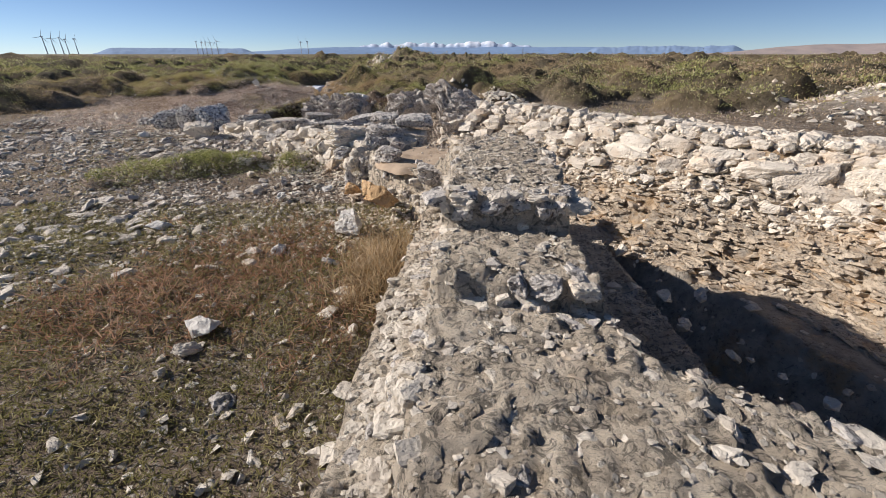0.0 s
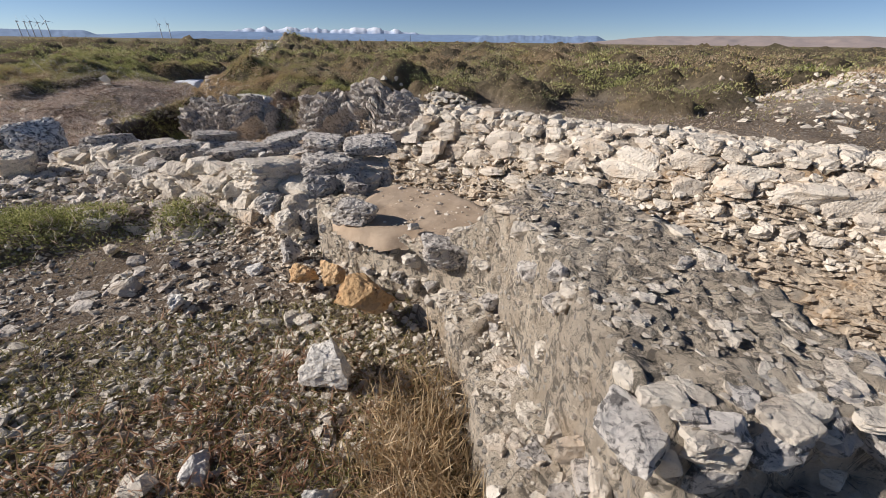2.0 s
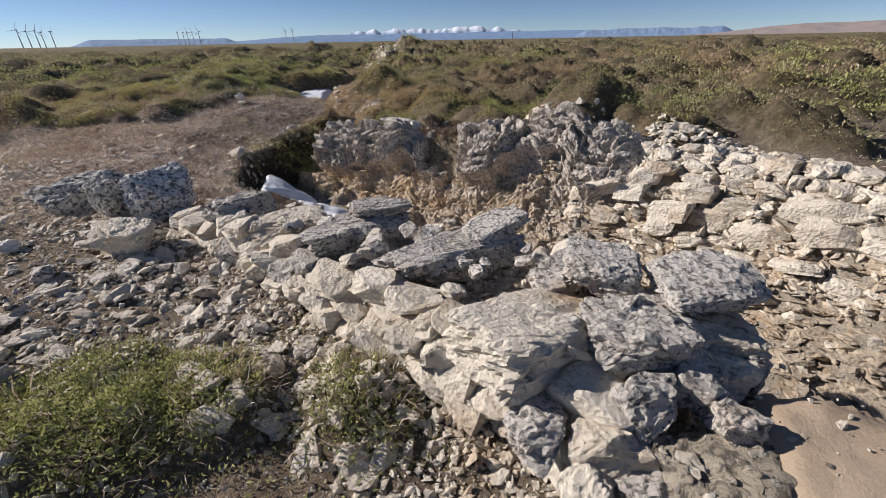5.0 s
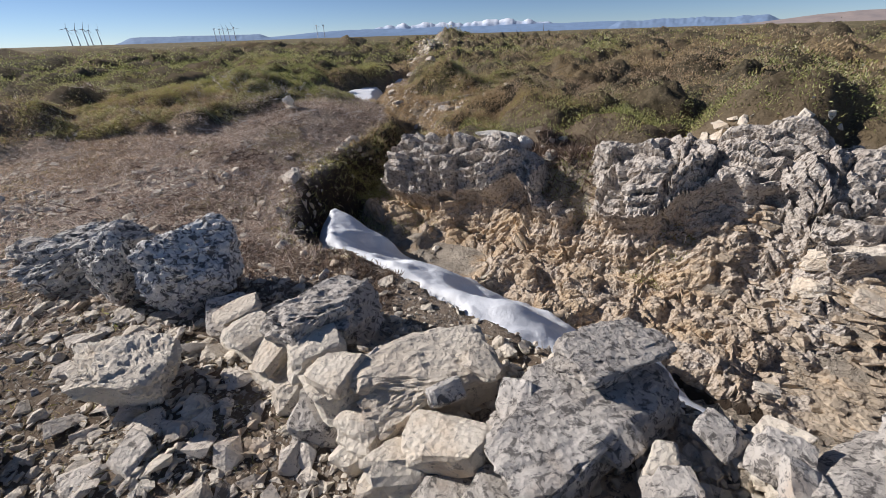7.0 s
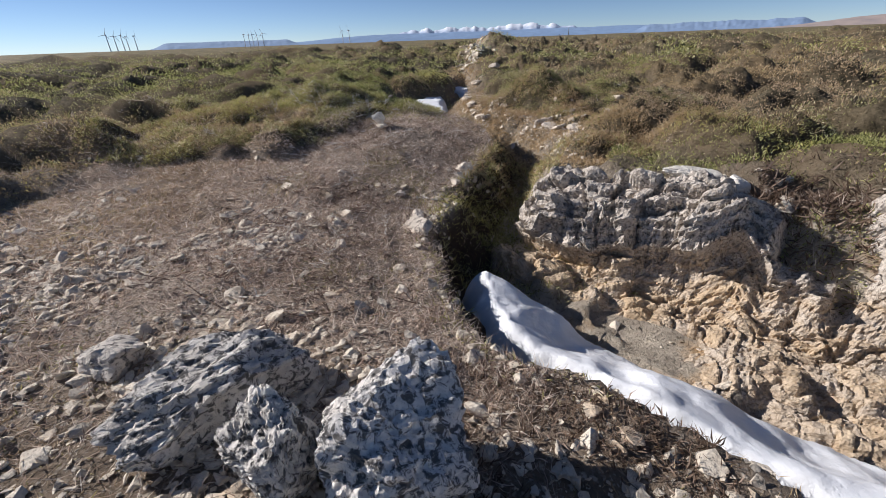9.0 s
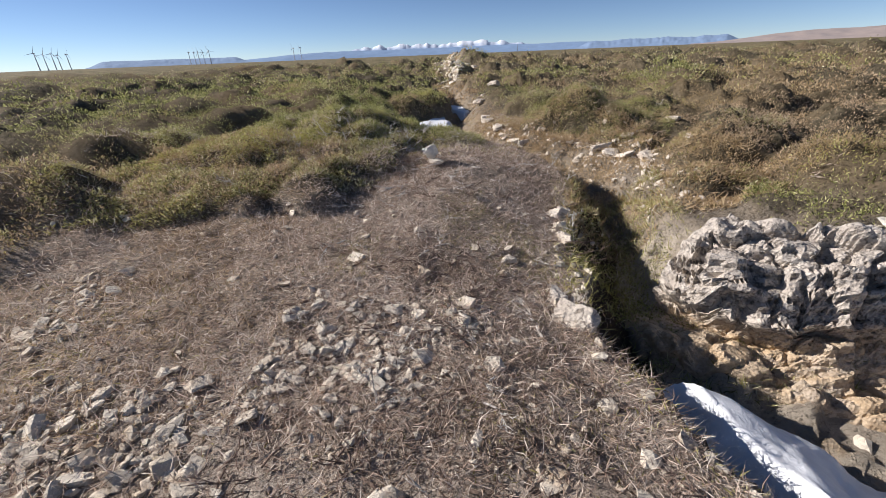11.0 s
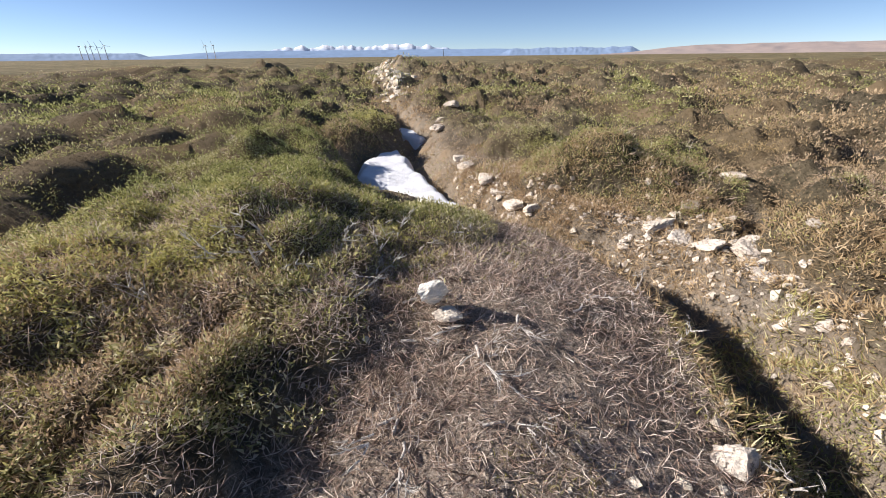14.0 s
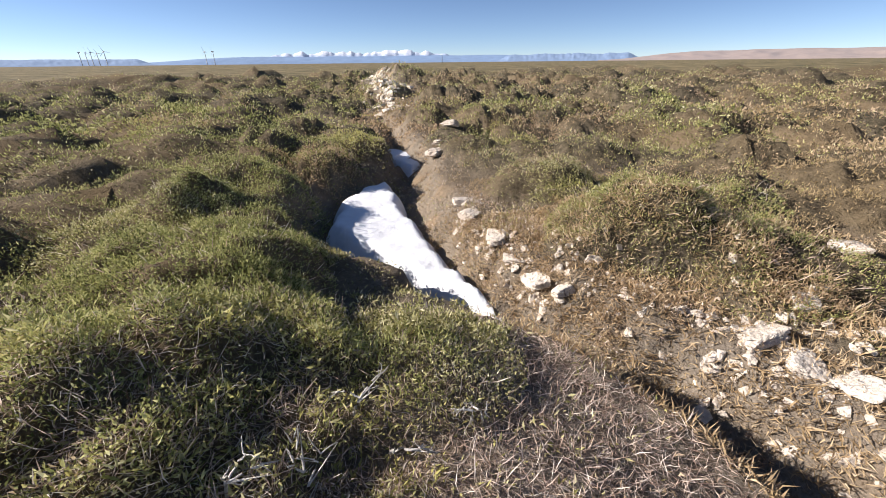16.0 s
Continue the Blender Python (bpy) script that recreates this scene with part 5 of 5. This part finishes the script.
        v.append(np.stack([r * np.sin(a), r * np.cos(a), -6 + (prof + 6) * f ** 0.8 + fbm(k * 40, k * 0 + f * 5, 3, seed + 5) * (top - low) * 0.3 * f * (1 - f) * 4], -1))
    ob = link_mesh(name, np.vstack(v), grid_faces(n, rows), mat)
    return tagged(ob, label, "hill", kind="structure")


# distance haze is painted into these hills: bluish tints, faint emission
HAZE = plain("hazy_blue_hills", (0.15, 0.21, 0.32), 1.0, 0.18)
FARHAZE = plain("hazy_blue_range", (0.16, 0.24, 0.38), 1.0, 0.16)
TAWNY = plain("hazy_tawny_hillside", (0.34, 0.25, 0.19), 1.0, 0.10)


def peaks_mat():
    k = Mat("hazy_snowy_peaks", 0.9, 0.1)
    sep = k.n("ShaderNodeSeparateXYZ")
    k.put(sep.inputs[0], k.pos)
    hgt = k.math("ADD", sep.outputs[2], k.math("MULTIPLY", k.noise(0.018, 8, 0.8), 110))
    # blue low tones and self-emission imitate haze over the snow range
    c = k.ramp(k.math("DIVIDE", hgt, 160.0), (0.55, (0.20, 0.28, 0.42)), (0.70, (0.34, 0.42, 0.55)), (0.95, (0.74, 0.77, 0.82)))
    k.put(k.b.inputs["Emission Color"], c)
    k.b.inputs["Emission Strength"].default_value = 0.16
    return k.done(c)


hill("backdrop_snow_range", -14, 15, 4300, 20, 96, 3, peaks_mat(), 0.5, "distant mountain range capped with snow")
hill("backdrop_blue_range", -26, 30, 4150, 14, 56, 9, FARHAZE, 0.3, "foothills tinted haze-blue below the snowy range")
hill("backdrop_mesa", -37.5, -22, 4000, 6, 42, 15, HAZE, 0.08, "flat mesa tinted haze-blue on the horizon", True)
hill("backdrop_mesa", 17, 34, 4000, 14, 56, 19, HAZE, 0.3, "long flat-topped mountain tinted haze-blue", True)
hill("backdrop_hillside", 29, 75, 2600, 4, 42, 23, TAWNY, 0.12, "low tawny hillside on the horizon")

# ---- plants ----
WALK = [(0, 0), (-1.75, 4.5), (-4.4, 7.7), (-6.2, 10), (-6, 13.75)]


def leaves(name, base, way, length, width, mat, parent=None, rng=RNG, bend=0.25):
    """Leaves or blades: a bent diamond at each base, along way."""
    n = len(base)
    side = unit(np.cross(way, rng.normal(size=(n, 3)))) * width[:, None] * 0.5
    mid = base + way * (length * 0.45)[:, None]
    droop = rng.normal(size=(n, 3)) * bend
    tip = base + unit(way + droop) * length[:, None]
    v = np.stack([base, mid + side, tip, mid - side], 1).reshape(-1, 3)
    return link_mesh(name, v, np.arange(4 * n).reshape(-1, 4), mat, parent, True)


def clump(x, y, size=1.0):
    """Tufts and the gaps between them, 0 in a gap and 1 on a tuft."""
    return np.clip(0.5 + fbm(x * 3.4 / size, y * 3.4 / size, 3, 301, 0.6) * 2.6, 0, 1)


def cushion_leaves(items, rng, cover, lo, leafy):
    """Points, directions and lengths of leaves over cushions."""
    ps, ws, ls = [], [], []
    for cx, cy, r, k in items:
        d = float(line_dist(np.array([cx]), np.array([cy]), WALK)[0])
        s = max(lo, 0.0062 * max(d - r * 0.5, 0.8))
        n = int(min(11000, max(14, cover * 5.5 * r * r / (s * s * leafy))))
        a, q = rng.uniform(0, 6.283, n), np.sqrt(rng.random(n)) * 1.0
        x, y = cx + r * q * np.cos(a), cy + r * q * np.sin(a)
        up = np.sqrt(np.clip(1 - q * q, 0.0, 1))
        nrm = unit(np.stack([q * np.cos(a) * k / r * 1.3, q * np.sin(a) * k / r * 1.3, up + 0.15], -1))
        tuft = clump(x, y, 0.8)
        z = ground_z(x, y) + s * rng.uniform(-0.4, 1.2, n) + tuft * rng.uniform(0, 0.10, n)
        on = rng.random(n) < 0.12 + tuft * 1.3
        ps.append(np.stack([x, y, z], -1)[on])
        ws.append(unit(nrm + rng.normal(size=(n, 3)) * 0.55)[on])
        ls.append((s * rng.uniform(0.6, 1.5, n))[on])
    return np.vstack(ps), np.vstack(ws), np.concatenate(ls)


rng = np.random.default_rng(77)
# plants in the bottom of the trench
NEAR += [(-4.25, 11.95, 0.42, 0.40), (-4.1, 12.7, 0.42, 0.34), (-3.95, 13.3, 0.38, 0.28), (-0.9, 10.1, 0.35, 0.22), (-1.6, 10.9, 0.3, 0.25)]
# cushions near the walk, each a plant of its own
for i, c in enumerate(NEAR):
    mat, lab = ((JUNIPER, "dense dark green juniper cushion with lit top"), (GREEN, "low olive-green heath cushion"), (BROWN, "dry brown heath cushion"))[0 if i < 7 or i in (12, 13, 17) or i > 18 else (1, 2, 1)[i % 3]]
    sh = thing("shrub", lab, "shrub", "heath cushions by the ditch", at=(c[0], c[1], 0))
    p, w, l = cushion_leaves([c], rng, 0.9, 0.024, 0.5)
    p = p - np.array([c[0], c[1], 0])
    leaves("foliage", p, w, l * 0.8, l * 0.36, mat, sh, rng)
    n = 240
    a, q = rng.uniform(0, 6.283, n), np.sqrt(rng.random(n)) * 1.02
    x, y = c[2] * q * np.cos(a), c[2] * q * np.sin(a)
    z = ground_z(x + c[0], y + c[1]) - 0.01
    w = unit(np.stack([np.cos(a) * q, np.sin(a) * q, 0.6 + 0 * a], -1) + rng.normal(size=(n, 3)) * 0.5)
    ob = leaves("stem_tangle", np.stack([x, y, z], -1), w, rng.uniform(0.06, 0.2, n), np.full(n, 0.007), TWIG, sh, rng)
    tagged(ob, "bare grey stems", kind="stuff")



def cover():
    """The low growth of the whole plateau: where each shoot stands, its kind and its length."""
    rng = np.random.default_rng(91)
    n = 1050000
    line = np.array(WALK + [(-5.5, 17), (-5.5, 17), (-2.0, 12.0)])
    k = rng.choice(len(line), n, p=[0.08, 0.08, 0.14, 0.2, 0.2, 0.1, 0.1, 0.1])
    r = np.exp(rng.uniform(math.log(1.1), math.log(52), n))
    a = rng.uniform(-2.2, 2.2, n)
    x, y = line[k, 0] + r * np.sin(a), line[k, 1] + r * np.cos(a)
    lift = ground_z(x, y, CU)
    ins = inside(x, y, TRENCH)
    right = bank_side(x, y) > 0.5
    lit = litter_amount(x, y)
    shrub = lift > 0.035
    ok = np.where(right, ((line_dist(x, y, RIGHT) > 0.35) | (y > 12.1)) & ((y > 9.6) | (line_dist(x, y, RIGHT) > 0.7)), (y > np.interp(x, [-10.0, -9.2, -7.8, -6.7, -5.5], [11.8, 12.8, 13.1, 13.6, 14.6])) | (x < -9.6) & (y > 9.0))
    ok &= np.where(ins, y > 12.6, True)
    ok &= shrub | (rng.random(n) < np.where(lit > 0.55, 0.12, 0.62) * np.where(right & (y < 11), 0.9, 1) * (0.5 + smooth(fbm(x * 0.7, y * 0.7, 3, 93) * 5 + 0.5)))
    d = line_dist(x, y, WALK)
    tuft = np.where(d < 9, clump(x, y), clump(x, y, 2.6))
    ok &= rng.random(n) < 0.04 + tuft * 1.2
    x, y, shrub, right, d, tuft = x[ok], y[ok], shrub[ok], right[ok], d[ok], tuft[ok]
    s = np.clip(0.0058 * d, 0.034, 0.085) * rng.uniform(0.6, 1.4, len(x))
    v = fbm(x / 2.2, y / 2.2, 3, 131) * 1.1 + np.where(right, 0.13, np.where((d < 4) & (y < 15), 0.06, -0.10)) + rng.normal(0, 0.09, len(x))
    kind = np.where(shrub, np.where(v < 0.0, 0, np.where(v < 0.14, 1, 2)), np.where(v < -0.16, 1, np.where((v < 0.02) & (d < 11), 3, 2)))
    return x, y, s, shrub, kind, tuft * np.interp(d, [2, 30], [0.12, 0.24])


x, y, s, shrub, kind, rise = cover()
for i, (mat, lab) in enumerate(((JUNIPER, "dark green heath cushions covering the plateau"), (GREEN, "olive heath covering the plateau"), (BROWN, "dry brown heath covering the plateau"), (TWIG, "grey dead stems between heath cushions"))):
    q = kind == i
    nrm = ground_n(x[q], y[q]) * np.where(shrub[q], 1.0, 0.55)[:, None]
    w = unit(nrm + rng.normal(size=(q.sum(), 3)) * 0.5)
    l = s[q] * np.where(shrub[q], 1.0, 1.15)
    ob = leaves("heath", np.stack([x[q], y[q], ground_z(x[q], y[q]) + (l * rng.uniform(-0.3, 0.9, q.sum()) + rise[q] * rng.uniform(0, 1, q.sum())) * np.where(shrub[q], 1, 0.4)], -1), w, l, l * (0.12 if i == 3 else 0.26) * np.interp(s[q], [0.05, 0.12], [1.1, 2.0]), mat, None, rng)
    tagged(ob, lab, "heath", kind="stuff")


def sward(name, n, box, density, lo, hi, mat, label, up=0.8, width=0.16, seed=1, grow_by=0.0, on_wall=False, tall=0.0):
    """Short growth over a stretch of ground."""
    rng = np.random.default_rng(seed)
    x, y = scatter(n, *box, density, rng)
    d = line_dist(x, y, WALK)
    l = rng.uniform(lo, hi, len(x)) * (1 + grow_by * d)
    p = np.stack([x, y, (top_z(x, y) if on_wall else ground_z(x, y)) - 0.004 + (tall * clump(x, y, 0.75) * rng.random(len(x)) if tall else 0)], -1)
    w = unit(np.stack([rng.normal(size=len(x)), rng.normal(size=len(x)), np.abs(rng.normal(up, 0.35, len(x)))], -1))
    return tagged(leaves(name, p, w, l, l * width, mat, None, rng), label, "grass" if "grass" in name or "turf" in name else "heath", kind="stuff")


def blob(x, y, items):
    out = np.zeros(np.shape(x))
    for cx, cy, rx, ry in items:
        out = np.maximum(out, np.exp(-((x - cx) / rx) ** 2 - ((y - cy) / ry) ** 2))
    return np.clip(out * 1.3 + fbm(x * 1.8, y * 1.8, 3, 141) * 1.1 - 0.15, 0, 1)


outside = lambda x, y: (~inside(x, y, TRENCH)) & (wall_near(x, y) < 0.05)
left_side = lambda x, y: bank_side(x, y) < 0.5
sward("turf", 75000, (-6, -0.3, 0.4, 7.5), lambda x, y: np.clip(blob(x, y, [(-1.8, 1.7, 1.6, 1.3), (-1.2, 3.0, 1.0, 0.7), (-2.9, 3.2, 1.2, 0.8), (-4.0, 1.5, 1.5, 2), (-1.5, 4.2, 0.5, 0.3)]) + 0.3 * (y < 4.2), 0, 1) * outside(x, y) * left_side(x, y),
      0.02, 0.06, TURF, "short olive-green winter turf on stony soil", 0.7, 0.14, 151)
sward("dry_grass", 26000, (-3.0, -0.3, 1.2, 4.6), lambda x, y: blob(x, y, [(-1.3, 3.2, 1.0, 0.7), (-0.75, 2.6, 0.35, 0.8), (-2.0, 2.5, 0.9, 0.6)]) * outside(x, y), 0.04, 0.13, RUST, "rust-brown and straw-coloured dry grass by the wall", 0.55, 0.07, 152)
sward("dry_grass", 15000, (-1.1, -0.25, 2.3, 4.0), lambda x, y: np.exp(-((x + 0.5) / 0.2) ** 2 - ((y - 3.0) / 0.5) ** 2) * (wall_near(x, y) < 0.0), 0.10, 0.24, STRAW, "tall straw tuft against the wall face", 1.1, 0.035, 153)
sward("heath", 36000, (-4.6, -1.6, 5.2, 6.9), lambda x, y: np.maximum(np.exp(-((x + 3.6) / 0.75) ** 2 - ((y - 6.0) / 0.38) ** 2), 0.7 * np.exp(-((x + 2.15) / 0.35) ** 2 - ((y - 6.05) / 0.3) ** 2)), 0.015, 0.045, JUNIPER, "dark green creeping shrub on gravel", 0.9, 0.3, 154, tall=0.09)
sward("dead_twigs", 230000, (-9.5, -4.0, 8.0, 16.2), lambda x, y: np.clip(litter_amount(x, y) * 1.3, 0, 1) * (0.75 + fbm(x, y, 3, 143) * 1.2) * left_side(x, y) * ~inside(x, y, TRENCH), 0.03, 0.14, TWIG, "mat of dead grey-brown twigs and stems", 0.3, 0.04, 155)
sward("heath", 230000, (-10, -4.6, 9.8, 16.2), lambda x, y: np.clip(smooth((y - 11.2) / 1.2 + smooth((-6.3 - x) / 1.5) * 0.5 - 0.15) * (0.5 + fbm(x * 0.8, y * 0.8, 3, 145) * 2.4) - 0.5 * smooth((12.6 - y) / 0.8), 0, 1) * (0.04 + 1.2 * clump(x, y, 0.75) ** 1.5) * (1 - smooth(litter_amount(x, y) * 3 - 1.2)) * left_side(x, y) * ~inside(x, y, TRENCH), 0.022, 0.06, GREEN, "low olive heath with yellow-green tips", 0.7, 0.27, 156, tall=0.12)
sward("dry_grass", 80000, (-10.5, -5.0, 10.6, 16.2), lambda x, y: np.clip(0.45 + fbm(x * 1.1, y * 1.1, 3, 241) * 2.2, 0, 1) * (1 - smooth(litter_amount(x, y) * 3 - 1.2)) * left_side(x, y) * ~inside(x, y, TRENCH), 0.04, 0.13, TWIG, "bleached dry stems between low heath", 0.6, 0.05, 242)
sward("dry_grass", 36000, (-12, -3.5, 4.5, 12), lambda x, y: np.clip(0.35 + fbm(x * 0.7, y * 0.7, 3, 161) * 1.8, 0, 1) * left_side(x, y) * outside(x, y), 0.02, 0.06, TURF, "sparse dry turf between stones", 0.6, 0.14, 159)


sward("dry_grass", 60000, (-7.0, -0.7, 2.6, 9.5), lambda x, y: np.clip(0.4 + fbm(x * 1.1, y * 1.1, 3, 171) * 2.6, 0, 1) * left_side(x, y) * outside(x, y) * (wall_far(x, y) < ground_z(x, y)), 0.02, 0.075, STRAW, "thin bleached grass and stems among stones", 0.45, 0.05, 172)
sward("turf", 40000, (-7.0, -0.7, 2.0, 9.5), lambda x, y: np.clip(0.05 + fbm(x * 0.9, y * 0.9, 3, 173) * 3.4, 0, 1) * left_side(x, y) * outside(x, y) * (wall_far(x, y) < ground_z(x, y)), 0.015, 0.05, JUNIPER, "dark low cushions of turf among stones", 0.9, 0.26, 174)
sward("dead_twigs", 30000, (-5.5, -0.8, 3.4, 8.6), lambda x, y: np.clip(0.1 + fbm(x * 1.2, y * 1.2, 3, 185) * 3.4, 0, 1) * left_side(x, y) * outside(x, y) * (wall_far(x, y) < ground_z(x, y)), 0.015, 0.06, SHRUB, "dark dead stems among wall stones", 0.5, 0.1, 186)
sward("dead_twigs", 60000, (-10.5, -5.5, 10.4, 13.6), lambda x, y: np.clip(0.6 + fbm(x * 1.2, y * 1.2, 3, 251) * 2, 0, 1) * smooth((-6.6 - x) / 1.2) * left_side(x, y), 0.02, 0.08, STRAW, "pale dry stems lying on the litter", 0.35, 0.07, 252)
sward("heath", 60000, (-9.8, -4.8, 8.6, 13.2), lambda x, y: np.clip(fbm(x * 1.3, y * 1.3, 4, 261) * 5 - 0.25, 0, 1) * left_side(x, y) * ~inside(x, y, TRENCH), 0.015, 0.06, SHRUB, "dark dead tufts scattered through the litter", 0.7, 0.12, 262, tall=0.03)
sward("turf", 45000, (-10.0, -5.0, 9.0, 13.4), lambda x, y: np.clip(fbm(x * 1.1 + 5, y * 1.1, 4, 265) * 5 - 0.3, 0, 1) * left_side(x, y) * ~inside(x, y, TRENCH), 0.02, 0.06, TURF, "thin olive tufts coming through the litter", 0.7, 0.12, 266, tall=0.04)
sward("heather", 26000, (-8.6, -4.7, 13.4, 16.4), lambda x, y: np.clip(0.5 + fbm(x * 1.4, y * 1.4, 3, 163) * 2.2, 0, 1) * left_side(x, y) * ~inside(x, y, TRENCH), 0.05, 0.16, TWIG, "grey woody heather stems on the mound", 0.9, 0.03, 162)
sward("heath", 16000, (-5.8, -3.6, 9.2, 14.2), lambda x, y: np.exp(-(line_dist(x, y, LEFT) / 0.17) ** 2) * np.clip(0.5 + fbm(x * 1.5, y * 1.5, 2, 165) * 2, 0, 1), 0.02, 0.075, GREEN, "ragged plants along the trench lip", 0.7, 0.14, 166)
sward("turf", 80000, (-4.8, -0.3, 0.5, 4.5), lambda x, y: np.clip(0.75 + fbm(x * 1.2, y * 1.2, 3, 175) * 2.2, 0, 1) * outside(x, y), 0.025, 0.075, TURF, "olive winter grass covering stony soil", 0.6, 0.1, 176)
sward("dry_grass", 70000, (-5.0, -1.2, 12.8, 18.5), lambda x, y: np.clip(0.75 + fbm(x * 1.1, y * 1.1, 3, 177) * 1.6, 0, 1) * (inside(x, y, TRENCH) | (line_dist(x, y, RIGHT) < 1.0)) * (y > 12.9), 0.04, 0.13, STRAW, "straw-coloured grass on the ditch bank", 0.8, 0.1, 178)
sward("heath", 24000, (-5.2, -2.8, 11.2, 14.4), lambda x, y: inside(x, y, TRENCH) * np.clip(0.5 + fbm(x * 1.6, y * 1.6, 3, 181) * 2.4, 0, 1), 0.04, 0.14, GREEN, "rank olive growth in the bottom of the trench", 0.9, 0.07, 182)
sward("heath", 9000, (-4.75, -3.3, 8.55, 9.6), lambda x, y: np.clip(0.5 + fbm(x * 2, y * 2, 2, 183) * 2.4, 0, 1) * ~inside(x, y, TRENCH), 0.02, 0.08, SHRUB, "dark dead growth between boulders and snow", 0.7, 0.12, 184)
sward("heath", 34000, (-4.2, 2.4, 9.2, 11.9), lambda x, y: np.clip(0.2 + fbm(x * 1.3, y * 1.3, 3, 167) * 3, 0, 1) * np.exp(-((line_dist(x, y, RIGHT) - 0.1) / 0.5) ** 2), 0.03, 0.12, SHRUB, "dead brown shrubs on the rocky bank", 0.9, 0.12, 168)


# ---- dead branches ----
WOOD = stone_mat("bleached_wood", (0.72, 0.68, 0.62), (0.52, 0.47, 0.42), (0.25, 0.20, 0.17), 0.2, -0.1, True)
BARK = stone_mat("brown_bark", (0.30, 0.22, 0.17), (0.20, 0.14, 0.11), (0.08, 0.06, 0.05), 0.4, -0.1, True)


def branch_mesh(seed, tall, thick, spread=0.6, flat=False):
    """A forked dead stem of tapering limbs."""
    rng = np.random.default_rng(seed)
    vs, fs = [], []

    def limb(p, way, length, r, depth):
        rings = 5
        for k in range(rings):
            f = k / (rings - 1)
            side = unit(np.cross(way, [0.3, 0.9, 0.2]))
            up = np.cross(way, side)
            for a in range(5):
                t = a * 6.283 / 5
                vs.append(p + (side * math.cos(t) + up * math.sin(t)) * r * (1 - 0.55 * f))
            if k:
                o = len(vs) - 10
                fs.extend([[o + a, o + (a + 1) % 5, o + 5 + (a + 1) % 5, o + 5 + a] for a in range(5)])
            if k < rings - 1:
                p = p + way * length / (rings - 1)
                way = unit(way + rng.normal(size=3) * 0.22 * (np.array([1, 1, 0.2]) if flat else 1))
            if depth and k in (2, 3, 4):
                side_way = unit(way + rng.normal(size=3) * spread * (np.array([1, 1, 0.25]) if flat else 1))
                limb(p.copy(), side_way, length * rng.uniform(0.4, 0.75), r * 0.55, depth - 1)

    limb(np.zeros(3), unit(np.array([0.9, 0.3, 0.12]) if flat else np.array([rng.normal(0, 0.25), rng.normal(0, 0.25), 1.0])), tall, thick, 2)
    return np.array(vs), np.array(fs)


for i, (x, y, h) in enumerate(((-7.4, 14.72, 0.24), (-7.14, 14.7, 0.3), (-6.98, 14.75, 0.26), (-6.85, 14.6, 0.16), (-6.15, 15.3, 0.2), (-6.0, 15.1, 0.18), (-6.6, 14.9, 0.18), (-4.45, 14.35, 0.2), (-4.35, 14.0, 0.16),
                              (-6.3, 14.85, 0.22), (-5.6, 15.2, 0.2), (-4.55, 12.95, 0.2), (-4.6, 12.7, 0.18), (-7.7, 14.3, 0.2), (-8.0, 13.2, 0.2), (-6.9, 13.2, 0.18))):
    v, f = branch_mesh(500 + i, h * 1.0, 0.010)
    ob = link_mesh("dead_branch", v, f, WOOD)
    ob.location = (x, y, float(ground_z(x, y)) - 0.02)
    tagged(ob, "bleached forked dead branch standing out of heath", "branch", "dead branches in the heath")
rng = np.random.default_rng(65)
for i in range(120):
    x, y = rng.uniform(-6.9, -4.7), rng.uniform(9.8, 14.6)
    if inside(np.array([x]), np.array([y]), TRENCH)[0]:
        continue
    v, f = branch_mesh(600 + i, rng.uniform(0.10, 0.26), rng.uniform(0.005, 0.011), 0.5, True)
    ob = link_mesh("dead_branch", v, f, BARK if i % 3 else WOOD)
    ob.matrix_basis = pose(x, y, float(ground_z(x, y)) + 0.01, 0, 0, rng.uniform(0, 360))
    tagged(ob, "short dead woody stem lying on litter", "branch", "dead stems on the litter")

sward("heath", 15000, (-2.6, -0.1, 9.7, 11.6), lambda x, y: np.exp(-((line_dist(x, y, RIGHT) - 0.05) / 0.3) ** 2) * np.exp(-((x + 1.62) / 0.42) ** 4), 0.06, 0.17, SHRUB, "dark dead shrubs hanging in a gully of the rock", 0.9, 0.12, 187)
